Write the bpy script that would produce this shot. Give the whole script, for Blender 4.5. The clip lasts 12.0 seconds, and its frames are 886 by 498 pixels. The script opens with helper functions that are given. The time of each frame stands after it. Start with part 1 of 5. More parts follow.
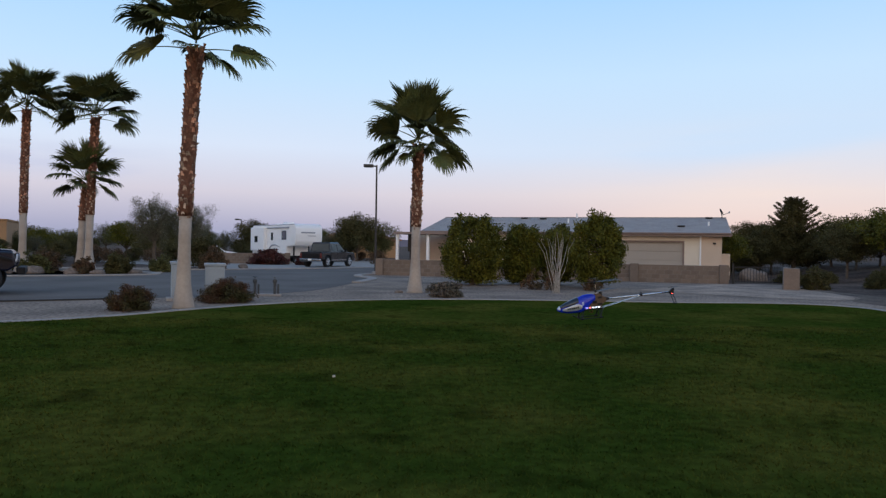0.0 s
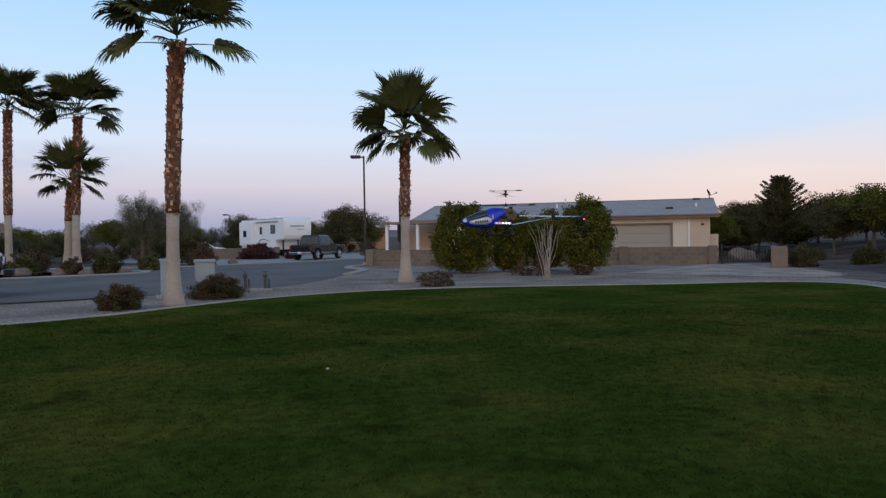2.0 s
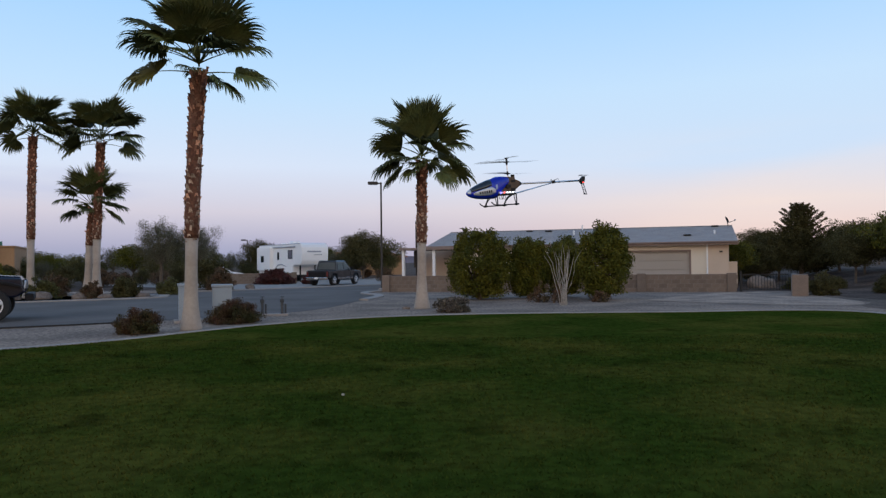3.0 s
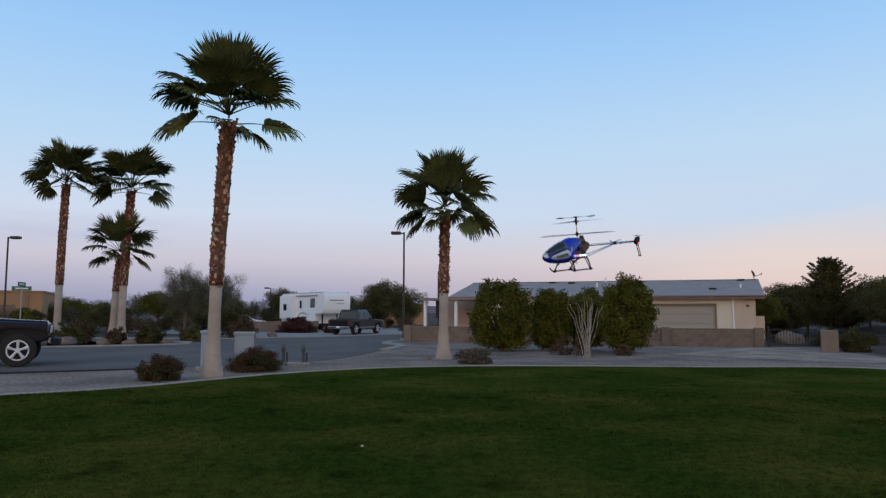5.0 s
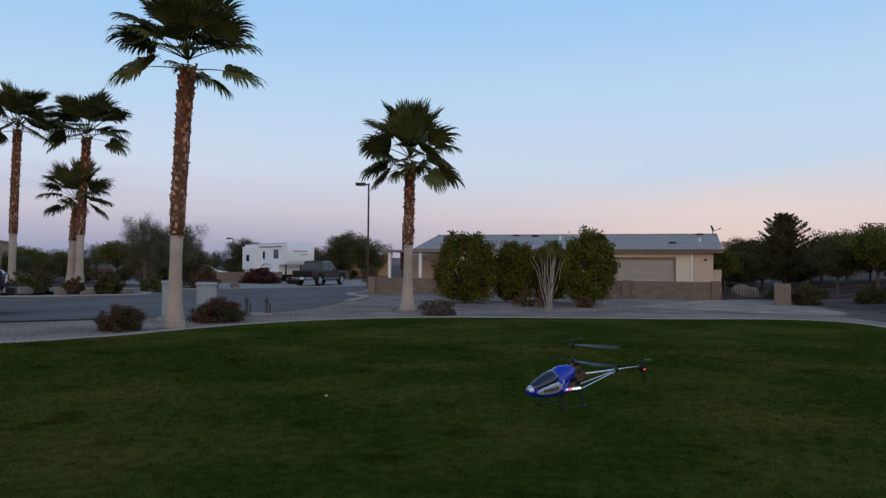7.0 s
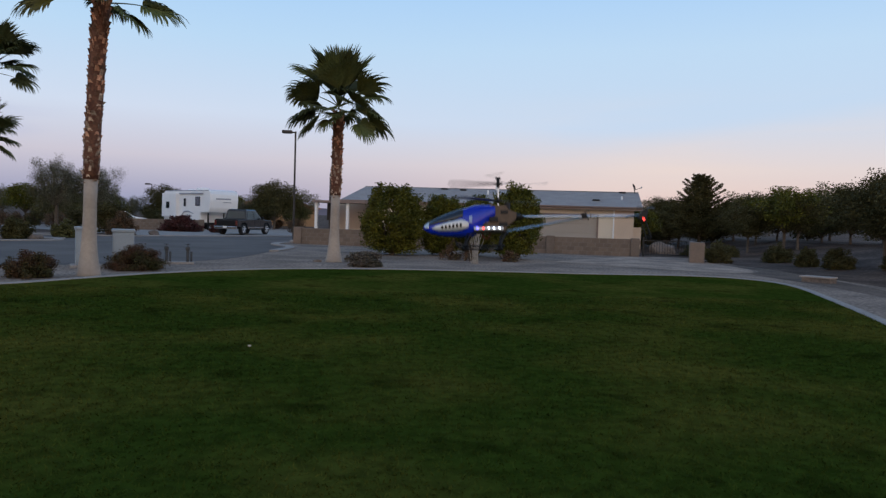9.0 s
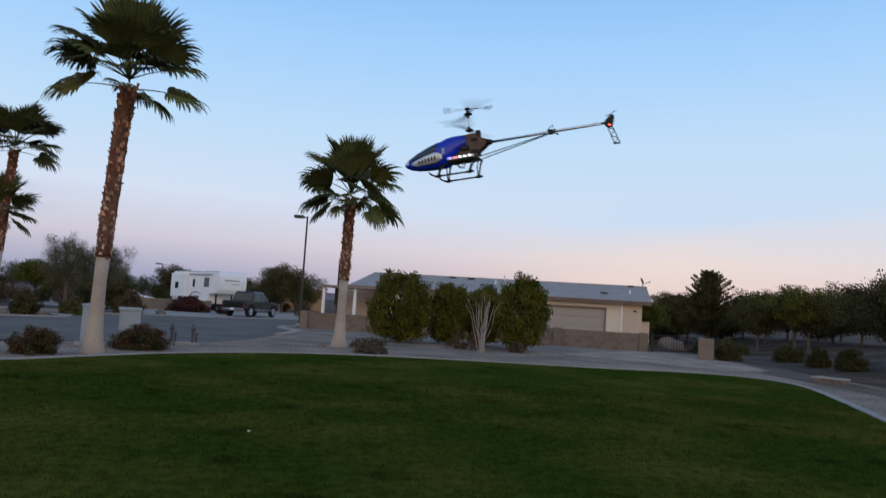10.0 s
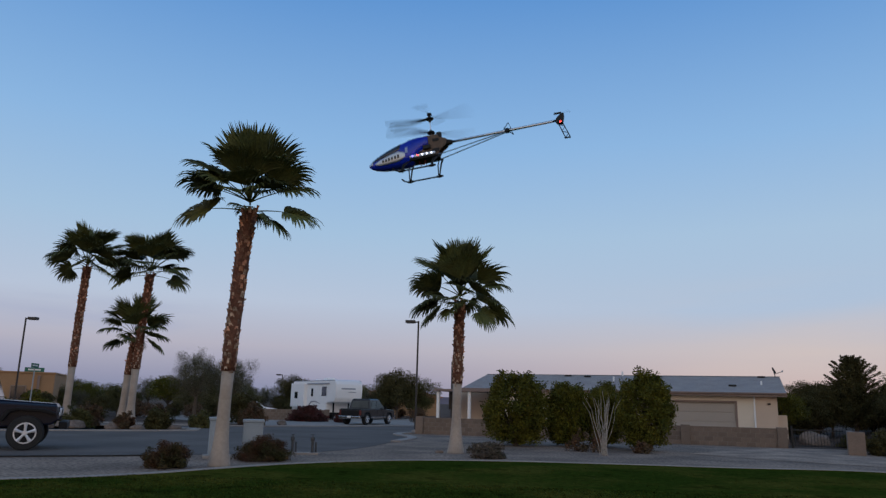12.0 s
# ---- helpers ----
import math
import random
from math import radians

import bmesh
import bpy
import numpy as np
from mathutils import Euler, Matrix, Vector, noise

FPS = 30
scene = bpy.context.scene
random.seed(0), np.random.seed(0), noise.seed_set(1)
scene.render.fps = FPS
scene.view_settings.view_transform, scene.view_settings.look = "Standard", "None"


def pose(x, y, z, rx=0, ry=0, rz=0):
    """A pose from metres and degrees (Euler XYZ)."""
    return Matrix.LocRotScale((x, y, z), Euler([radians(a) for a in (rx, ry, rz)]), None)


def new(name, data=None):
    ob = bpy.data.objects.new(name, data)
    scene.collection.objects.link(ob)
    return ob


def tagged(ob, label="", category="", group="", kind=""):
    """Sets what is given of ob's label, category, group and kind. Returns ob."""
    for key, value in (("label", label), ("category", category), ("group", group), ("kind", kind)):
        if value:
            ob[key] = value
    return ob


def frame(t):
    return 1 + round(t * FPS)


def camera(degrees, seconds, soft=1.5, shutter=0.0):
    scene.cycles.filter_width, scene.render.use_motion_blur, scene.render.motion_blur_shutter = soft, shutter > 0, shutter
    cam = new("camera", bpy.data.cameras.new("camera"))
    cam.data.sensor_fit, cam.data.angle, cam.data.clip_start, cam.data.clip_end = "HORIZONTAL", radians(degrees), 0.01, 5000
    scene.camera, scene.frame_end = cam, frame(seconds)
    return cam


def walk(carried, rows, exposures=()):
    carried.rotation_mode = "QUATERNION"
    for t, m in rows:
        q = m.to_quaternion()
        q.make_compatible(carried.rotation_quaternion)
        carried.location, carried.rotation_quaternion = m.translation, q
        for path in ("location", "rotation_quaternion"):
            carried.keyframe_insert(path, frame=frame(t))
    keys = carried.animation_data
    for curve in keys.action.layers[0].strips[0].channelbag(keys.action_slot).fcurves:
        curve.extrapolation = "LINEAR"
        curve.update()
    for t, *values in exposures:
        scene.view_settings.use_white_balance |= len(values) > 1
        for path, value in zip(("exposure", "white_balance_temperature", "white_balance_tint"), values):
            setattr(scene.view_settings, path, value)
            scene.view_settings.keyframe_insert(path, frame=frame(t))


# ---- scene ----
# a still eye above the lawn turns after the model helicopter
cam = camera(63.0, 12.0, soft=1.3, shutter=0.5)
EYE = (0.0, 0.0, 1.6)
# seconds, yaw, pitch, roll
PATH = [
    (0.0, 0.0, -0.18, -0.84), (0.5, -0.74, -0.74, -0.42), (1.0, -1.21, -1.12, -0.29), (1.5, -1.38, -1.39, 0.49),
    (2.0, -0.82, -1.06, 0.96), (2.5, -0.09, 0.06, 0.82), (3.0, 0.48, 1.03, 0.67), (3.5, 1.14, 2.18, 1.03),
    (3.7, 1.6, 2.75, 1.0), (5.3, 2.05, 5.31, -0.3), (5.5, 1.3, 5.43, -0.28), (6.0, 0.86, 4.92, 0.09), (6.5, 0.05, 3.08, -0.12), (8.3, -2.0, -1.1, -1.75), (8.5, -2.57, -1.16, -2.01),
    (9.0, -6.33, -2.41, -1.81), (9.5, -6.25, 0.08, -2.67), (10.0, -5.76, 4.55, -3.56), (10.5, -3.18, 6.6, -2.23),
    (11.0, -0.2, 8.68, -1.49), (11.5, 2.29, 11.16, -1.57), (12.0, 3.23, 12.08, -1.4),
]
EXPOSURES = [(0.0, 0.1, 6500, 10), (2.5, 0.1, 6500, 10), (3.5, 0.04, 6500, 10), (5.5, -0.1, 6480, 10), (6.5, -0.12, 6480, 10), (8.3, -0.1, 6480, 10), (9.0, -0.05, 6500, 10),
             (9.5, 0.05, 6500, 10), (10.5, -0.1, 6480, 10), (11.0, -0.22, 6400, 10), (12.0, -0.44, 6270, 10)]
walk(cam, [(t, pose(*EYE, 90 + p, r, y)) for t, y, p, r in PATH], EXPOSURES)


# ---- sky: dusk, the sun has set behind the camera ----
def lin(r, g, b):
    return tuple((c / 255 / 12.92 if c <= 10 else ((c / 255 + 0.055) / 1.055) ** 2.4) for c in (r, g, b))


def ramp_node(nt, stops):
    n = nt.nodes.new("ShaderNodeValToRGB")
    el = n.color_ramp.elements
    while len(el) < len(stops):
        el.new(0.5)
    for e, (deg, rgb) in zip(el, stops):
        e.position, e.color = math.sin(radians(deg)), (*lin(*rgb), 1)
    return n


def make_sky():
    w = bpy.data.worlds.new("dusk_sky")
    scene.world = w
    w.use_nodes = True
    nt = w.node_tree
    bg = nt.nodes["Background"]
    co = nt.nodes.new("ShaderNodeTexCoord")
    sep = nt.nodes.new("ShaderNodeSeparateXYZ")
    nt.links.new(co.outputs["Generated"], sep.inputs[0])
    east = ramp_node(nt, [(0, (146, 154, 184)), (1.5, (172, 172, 197)), (4, (208, 203, 216)), (7.5, (212, 224, 243)),
                          (13, (190, 221, 249)), (20, (162, 207, 252)), (31, (114, 171, 236)), (55, (100, 134, 180)), (90, (98, 122, 156))])
    south = ramp_node(nt, [(0, (206, 186, 188)), (2, (232, 206, 200)), (4.2, (229, 217, 217)), (7.2, (203, 221, 243)),
                           (13, (194, 222, 248)), (20, (164, 208, 252)), (31, (114, 171, 236)), (55, (100, 134, 180)), (90, (98, 122, 156))])
    west = ramp_node(nt, [(0, (248, 204, 170)), (5, (248, 212, 180)), (12, (238, 220, 204)), (25, (214, 218, 224)),
                          (40, (166, 190, 216)), (60, (104, 136, 180)), (90, (98, 122, 156))])
    for n in (east, south, west):
        nt.links.new(sep.outputs["Z"], n.inputs[0])

    def blend(axis, lo, hi, a, b):
        f = nt.nodes.new("ShaderNodeMapRange")
        f.interpolation_type = "SMOOTHSTEP"
        f.inputs["From Min"].default_value, f.inputs["From Max"].default_value = lo, hi
        nt.links.new(sep.outputs[axis], f.inputs["Value"])
        m = nt.nodes.new("ShaderNodeMix")
        m.data_type = "RGBA"
        nt.links.new(f.outputs[0], m.inputs[0])
        nt.links.new(a, m.inputs[6])
        nt.links.new(b, m.inputs[7])
        return m.outputs[2]

    col = blend("X", -0.3, 0.5, east.outputs[0], south.outputs[0])
    col = blend("Y", 0.3, -0.9, col, west.outputs[0])
    # thin peach cloud low in the south-east
    slope = nt.nodes.new("ShaderNodeMapping")
    slope.inputs["Rotation"].default_value = (0, radians(9), 0)
    slope.inputs["Scale"].default_value = (2.2, 2.2, 17)
    nt.links.new(co.outputs["Generated"], slope.inputs[0])
    streak = nt.nodes.new("ShaderNodeTexNoise")
    streak.inputs["Scale"].default_value, streak.inputs["Detail"].default_value = 1.0, 5
    nt.links.new(slope.outputs[0], streak.inputs["Vector"])

    def ranged(src, lo, hi, a, b):
        f = nt.nodes.new("ShaderNodeMapRange")
        f.interpolation_type = "SMOOTHSTEP"
        for k, v in zip(("From Min", "From Max", "To Min", "To Max"), (lo, hi, a, b)):
            f.inputs[k].default_value = v
        nt.links.new(src, f.inputs["Value"])
        return f.outputs[0]

    def times(a, b):
        m = nt.nodes.new("ShaderNodeMath")
        m.operation = "MULTIPLY"
        nt.links.new(a, m.inputs[0])
        nt.links.new(b, m.inputs[1])
        return m.outputs[0]

    def tint(col, fac, rgb):
        m = nt.nodes.new("ShaderNodeMix")
        m.data_type = "RGBA"
        nt.links.new(fac, m.inputs[0])
        nt.links.new(col, m.inputs[6])
        m.inputs[7].default_value = (*lin(*rgb), 1)
        return m.outputs[2]

    low = times(ranged(sep.outputs["Z"], 0.02, 0.06, 0, 1), ranged(sep.outputs["Z"], 0.09, 0.19, 1, 0))
    side = times(low, ranged(sep.outputs["X"], 0.02, 0.45, 0, 1))
    col = tint(col, times(side, ranged(streak.outputs[0], 0.45, 0.68, 0, 0.35)), (243, 222, 212))
    haze = times(low, ranged(sep.outputs["X"], 0.05, 0.2, 1, 0))
    col = tint(col, times(haze, ranged(streak.outputs[0], 0.48, 0.28, 0, 0.5)), (184, 192, 222))
    # one longer streak that rises towards the south
    line = nt.nodes.new("ShaderNodeMath")
    line.operation = "MULTIPLY_ADD"
    line.inputs[1].default_value, line.inputs[2].default_value = -0.15, -0.045
    nt.links.new(sep.outputs["X"], line.inputs[0])
    off = nt.nodes.new("ShaderNodeMath")
    off.operation = "ADD"
    nt.links.new(sep.outputs["Z"], off.inputs[0])
    nt.links.new(line.outputs[0], off.inputs[1])
    band = times(ranged(off.outputs[0], -0.085, -0.03, 0, 1), ranged(off.outputs[0], -0.012, 0.028, 1, 0))
    band = times(band, ranged(sep.outputs["X"], 0.14, 0.45, 0, 1))
    col = tint(col, times(band, ranged(streak.outputs[0], 0.3, 0.6, 0.25, 0.6)), (242, 222, 212))
    nt.links.new(col, bg.inputs[0])
    # the afterglow in the west is brighter than the eastern sky
    s = nt.nodes.new("ShaderNodeMapRange")
    s.interpolation_type = "SMOOTHSTEP"
    for k, v in zip(("From Min", "From Max", "To Min", "To Max"), (0.1, -0.95, 1.0, 1.5)):
        s.inputs[k].default_value = v
    nt.links.new(sep.outputs["Y"], s.inputs["Value"])
    nt.links.new(s.outputs[0], bg.inputs[1])


make_sky()


# ---- materials ----
def material(name, color, rough=0.7, metal=0.0, vary=0.25, scale=4.0, fine=40.0, bump=0.0, second=None, each=0.0, leaf=False, spec=0.5):
    """Colour with variation at two scales, bump, and change from piece to piece. second: a colour for the patches."""
    m = bpy.data.materials.new(name)
    m.use_nodes = True
    nt = m.node_tree
    b = nt.nodes["Principled BSDF"]
    b.inputs["Roughness"].default_value, b.inputs["Metallic"].default_value = rough, metal
    b.inputs["Specular IOR Level"].default_value = spec
    co = nt.nodes.new("ShaderNodeTexCoord")

    def noise_node(sc, detail):
        n = nt.nodes.new("ShaderNodeTexNoise")
        n.inputs["Scale"].default_value, n.inputs["Detail"].default_value = sc, detail
        nt.links.new(co.outputs["Object"], n.inputs["Vector"])
        return n

    big, small = noise_node(scale, 4), noise_node(fine, 3)
    mix = nt.nodes.new("ShaderNodeMix")
    mix.data_type = "RGBA"
    two = second or tuple(c * (1 - vary) for c in color)
    mix.inputs[6].default_value, mix.inputs[7].default_value = (*color, 1), (*two, 1)
    con = nt.nodes.new("ShaderNodeMapRange")
    con.inputs["From Min"].default_value, con.inputs["From Max"].default_value = 0.35, 0.65
    nt.links.new(big.outputs[0], con.inputs["Value"])
    nt.links.new(con.outputs[0], mix.inputs[0])
    hsv = nt.nodes.new("ShaderNodeHueSaturation")
    nt.links.new(mix.outputs[2], hsv.inputs["Color"])
    val = nt.nodes.new("ShaderNodeMapRange")
    val.inputs["From Min"].default_value, val.inputs["From Max"].default_value = 0.3, 0.7
    val.inputs["To Min"].default_value, val.inputs["To Max"].default_value = 1 - vary, 1 + vary
    nt.links.new(small.outputs[0], val.inputs["Value"])
    out = val.outputs[0]
    if each or leaf:
        src = nt.nodes.new("ShaderNodeNewGeometry").outputs["Random Per Island"] if leaf else nt.nodes.new("ShaderNodeObjectInfo").outputs["Random"]
        e = nt.nodes.new("ShaderNodeMapRange")
        k = each or 0.4
        e.inputs["To Min"].default_value, e.inputs["To Max"].default_value = 1 - k, 1 + k
        nt.links.new(src, e.inputs["Value"])
        mul = nt.nodes.new("ShaderNodeMath")
        mul.operation = "MULTIPLY"
        nt.links.new(out, mul.inputs[0])
        nt.links.new(e.outputs[0], mul.inputs[1])
        out = mul.outputs[0]
    nt.links.new(out, hsv.inputs["Value"])
    nt.links.new(hsv.outputs[0], b.inputs["Base Color"])
    if bump:
        bp = nt.nodes.new("ShaderNodeBump")
        bp.inputs["Strength"].default_value, bp.inputs["Distance"].default_value = 0.6, bump
        nt.links.new(small.outputs[0], bp.inputs["Height"])
        nt.links.new(bp.outputs[0], b.inputs["Normal"])
    return m


def glow(name, color, strength):
    m = bpy.data.materials.new(name)
    m.use_nodes = True
    b = m.node_tree.nodes["Principled BSDF"]
    b.inputs["Base Color"].default_value = (*color, 1)
    b.inputs["Emission Color"].default_value, b.inputs["Emission Strength"].default_value = (*color, 1), strength
    return m


GRAVEL = material("gravel", (0.34, 0.252, 0.194), 0.95, vary=0.5, scale=0.5, fine=11, bump=0.025, second=(0.205, 0.154, 0.121), spec=0.1)
DIRT = material("bare_dirt", (0.15, 0.105, 0.082), 0.95, vary=0.35, scale=0.6, fine=7, bump=0.04, second=(0.075, 0.054, 0.043), spec=0.05)
SAND = material("pale_gravel", (0.46, 0.335, 0.252), 0.95, vary=0.3, scale=0.9, fine=10, bump=0.02, second=(0.27, 0.2, 0.156), spec=0.1)
ASPHALT = material("worn_asphalt", (0.18, 0.153, 0.136), 0.95, vary=0.12, scale=0.35, fine=30, bump=0.004, second=(0.132, 0.114, 0.102), spec=0.1)
TRACK = material("worn_track", (0.19, 0.14, 0.108), 0.95, vary=0.3, scale=0.8, fine=9, bump=0.02, second=(0.12, 0.09, 0.072), spec=0.08)
CONCRETE = material("concrete", (0.38, 0.328, 0.288), 0.9, vary=0.14, scale=1.5, fine=25, bump=0.004, spec=0.2)


def lawn_material(name, green, dry, spec, blade):
    """Green and drier patches metres wide, with dark lush tufts between."""
    m = bpy.data.materials.new(name)
    m.use_nodes = True
    nt = m.node_tree
    b = nt.nodes["Principled BSDF"]
    b.inputs["Roughness"].default_value, b.inputs["Specular IOR Level"].default_value = 1.0, spec
    co = nt.nodes.new("ShaderNodeTexCoord")

    def field(sc, detail, lo, hi, a, z):
        n = nt.nodes.new("ShaderNodeTexNoise")
        n.inputs["Scale"].default_value, n.inputs["Detail"].default_value = sc, detail
        nt.links.new(co.outputs["Object"], n.inputs["Vector"])
        r = nt.nodes.new("ShaderNodeMapRange")
        r.interpolation_type = "SMOOTHSTEP"
        for k, v in zip(("From Min", "From Max", "To Min", "To Max"), (lo, hi, a, z)):
            r.inputs[k].default_value = v
        nt.links.new(n.outputs[0], r.inputs["Value"])
        return r.outputs[0]

    def product(a, z):
        k = nt.nodes.new("ShaderNodeMath")
        k.operation = "MULTIPLY"
        nt.links.new(a, k.inputs[0])
        nt.links.new(z, k.inputs[1])
        return k.outputs[0]

    mix = nt.nodes.new("ShaderNodeMix")
    mix.data_type = "RGBA"
    mix.inputs[6].default_value, mix.inputs[7].default_value = (*green, 1), (*dry, 1)
    nt.links.new(field(0.42, 5, 0.4, 0.68, 0, 1), mix.inputs[0])
    val = product(field(1.15, 3, 0.57, 0.7, 1.0, 0.6), field(7.0, 4, 0.3, 0.7, 0.78, 1.22))
    if blade:
        e = nt.nodes.new("ShaderNodeMapRange")
        e.inputs["To Min"].default_value, e.inputs["To Max"].default_value = 0.85, 1.15
        nt.links.new(nt.nodes.new("ShaderNodeNewGeometry").outputs["Random Per Island"], e.inputs["Value"])
        val = product(val, e.outputs[0])
    hsv = nt.nodes.new("ShaderNodeHueSaturation")
    nt.links.new(mix.outputs[2], hsv.inputs["Color"])
    nt.links.new(val, hsv.inputs["Value"])
    nt.links.new(hsv.outputs[0], b.inputs["Base Color"])
    return m


TURF = lawn_material("turf", (0.032, 0.05, 0.0068), (0.073, 0.073, 0.013), 0.0, False)
BLADE = lawn_material("grass_blade", (0.034, 0.054, 0.0075), (0.077, 0.077, 0.014), 0.05, True)
BARK_GREY = material("shaved_palm_bark", (0.43, 0.355, 0.292), 0.9, vary=0.07, scale=2, fine=14, bump=0.008, second=(0.36, 0.295, 0.24))
BARK_RED = material("palm_bark", (0.1, 0.036, 0.02), 0.95, vary=0.3, scale=5, fine=20, bump=0.03, second=(0.17, 0.075, 0.045))
BOOT = material("palm_leaf_base", (0.32, 0.125, 0.07), 0.95, vary=0.3, scale=14, fine=40, second=(0.5, 0.29, 0.19), leaf=True, each=0.75)
BOOT_PALE = material("pale_leaf_base", (0.58, 0.45, 0.34), 0.95, vary=0.25, scale=14, fine=40, second=(0.26, 0.15, 0.1), leaf=True, each=0.5)
ROCK = material("weathered_rock", (0.21, 0.16, 0.128), 0.95, vary=0.3, scale=2, fine=12, bump=0.03)
FROND = material("palm_frond", (0.08, 0.1, 0.034), 0.6, vary=0.25, scale=3, fine=14, second=(0.094, 0.1, 0.026), each=0.35, spec=0.35)
FROND_OLD = material("old_palm_frond", (0.13, 0.115, 0.02), 0.6, vary=0.25, scale=3, fine=14, second=(0.07, 0.068, 0.014), each=0.3, spec=0.3)
CITRUS = material("citrus_leaf", (0.064, 0.074, 0.011), 0.6, vary=0.2, scale=1.6, fine=8, second=(0.125, 0.115, 0.014), leaf=True, each=0.28, spec=0.15)
# yellow that stands for citrus leaves catching the light
LIT_LEAF_FLECK = material("lit_leaf_fleck", (0.36, 0.25, 0.03), 0.5, vary=0.15)
GREEN_DARK = material("dark_leaf", (0.06, 0.056, 0.022), 0.75, vary=0.24, scale=0.6, fine=5, second=(0.086, 0.076, 0.03), leaf=True, each=0.3, spec=0.1)
GREEN_MID = material("mid_green_leaf", (0.07, 0.074, 0.025), 0.7, vary=0.25, scale=0.6, fine=5, second=(0.112, 0.102, 0.034), leaf=True, each=0.45, spec=0.2)
GREEN_GREY = material("grey_leaf", (0.13, 0.122, 0.075), 0.7, vary=0.25, scale=1, fine=6, second=(0.115, 0.112, 0.07), leaf=True, each=0.4, spec=0.2)
SHRUB_RED = material("red_brown_leaf", (0.09, 0.042, 0.022), 0.7, vary=0.25, scale=2.5, fine=9, second=(0.052, 0.052, 0.018), leaf=True, each=0.45, spec=0.2)
SHRUB_DRY = material("dry_leaf", (0.13, 0.07, 0.04), 0.8, vary=0.25, scale=3, fine=9, second=(0.09, 0.072, 0.04), leaf=True, each=0.4, spec=0.2)
SHRUB_GREY = material("grey_twig", (0.16, 0.13, 0.105), 0.9, vary=0.25, scale=3, fine=9, second=(0.1, 0.092, 0.066), leaf=True, each=0.4, spec=0.2)
SHRUB_WINE = material("wine_red_leaf", (0.1, 0.028, 0.026), 0.7, vary=0.25, scale=2, fine=8, second=(0.06, 0.03, 0.024), leaf=True, each=0.4, spec=0.2)
TWIG = material("bark", (0.13, 0.1, 0.075), 0.9, vary=0.2, fine=30, bump=0.01)
CANE = material("ocotillo_cane", (0.42, 0.38, 0.33), 0.9, vary=0.25, scale=10, fine=60, bump=0.004)
STUCCO = material("cream_siding", (0.76, 0.66, 0.53), 0.85, vary=0.06, scale=0.8, fine=30, bump=0.003)
STUCCO_TAN = material("tan_siding", (0.66, 0.515, 0.395), 0.85, vary=0.06, scale=0.8, fine=30, bump=0.003)
FASCIA = material("fascia_paint", (0.26, 0.19, 0.16), 0.7, vary=0.08)
SHINGLE = material("grey_shingle", (0.37, 0.36, 0.36), 0.9, vary=0.12, scale=1.2, fine=16, bump=0.01, second=(0.32, 0.31, 0.31))
WHITE = material("white_paint", (0.9, 0.89, 0.88), 0.5, vary=0.04, scale=1)
DOOR = material("garage_door_paint", (0.42, 0.37, 0.32), 0.6, vary=0.04, scale=1)
BLOCK = material("concrete_block", (0.23, 0.17, 0.13), 0.95, vary=0.12, scale=3, fine=25, bump=0.01, each=0.14)
MORTAR = material("mortar", (0.27, 0.23, 0.195), 0.95, vary=0.1)
IRON = material("dark_iron", (0.03, 0.028, 0.027), 0.5, metal=0.4, vary=0.2)
BRONZE = material("bronze_paint", (0.035, 0.03, 0.028), 0.45, vary=0.2)
GALV = material("painted_cabinet", (0.32, 0.36, 0.39), 0.6, vary=0.1, scale=2)
PIPE = material("weathered_pipe", (0.09, 0.092, 0.095), 0.5, metal=0.4, vary=0.3, scale=6)
RUBBER = material("tyre_rubber", (0.02, 0.02, 0.021), 0.85, vary=0.2)
RIM = material("alloy_rim", (0.75, 0.75, 0.77), 0.35, metal=0.3, vary=0.08)
TRUCK = material("grey_car_paint", (0.034, 0.036, 0.04), 0.25, metal=0.3, vary=0.08, scale=1)
BLACKPLAS = material("black_plastic", (0.012, 0.012, 0.014), 0.6, vary=0.2, spec=0.2)
NAVY = material("black_car_paint", (0.007, 0.01, 0.024), 0.22, vary=0.1, scale=1, spec=0.28)
GLASSY = material("tinted_glass", (0.02, 0.025, 0.03), 0.06, vary=0.05, spec=0.8)
CHROME = material("chrome", (0.7, 0.7, 0.72), 0.15, metal=1, vary=0.05)
LAMP_RED = material("red_lens", (0.13, 0.012, 0.012), 0.3, vary=0.05)
LAMP_CLEAR = material("clear_lens", (0.6, 0.6, 0.62), 0.15, vary=0.05)
GREYSTRIPE = material("grey_stripe", (0.35, 0.36, 0.4), 0.5, vary=0.05)
TILE_ROOF = material("clay_tile", (0.32, 0.16, 0.1), 0.85, vary=0.2, scale=3)
ADOBE = material("tan_stucco", (0.4, 0.235, 0.12), 0.9, vary=0.1, scale=0.7, fine=14, bump=0.01)
SIGN_GREEN = material("green_sign", (0.02, 0.16, 0.11), 0.5, vary=0.05)
HILL = material("far_hill", (0.16, 0.15, 0.19), 1.0, vary=0.1, scale=0.004, fine=0.02)
BLUE = material("blue_canopy", (0.008, 0.03, 0.5), 0.2, vary=0.06, scale=8)
CANOPY_GLASS = material("canopy_window", (0.012, 0.016, 0.025), 0.12, vary=0.05, spec=0.8)
SILVER = material("silver_trim", (0.55, 0.6, 0.66), 0.3, metal=0.5, vary=0.05, scale=10)
EMBLEM = material("pale_blue_mark", (0.3, 0.4, 0.65), 0.35, vary=0.05)
BRASS = material("copper_frame", (0.115, 0.072, 0.044), 0.5, metal=0.2, vary=0.25, scale=20)
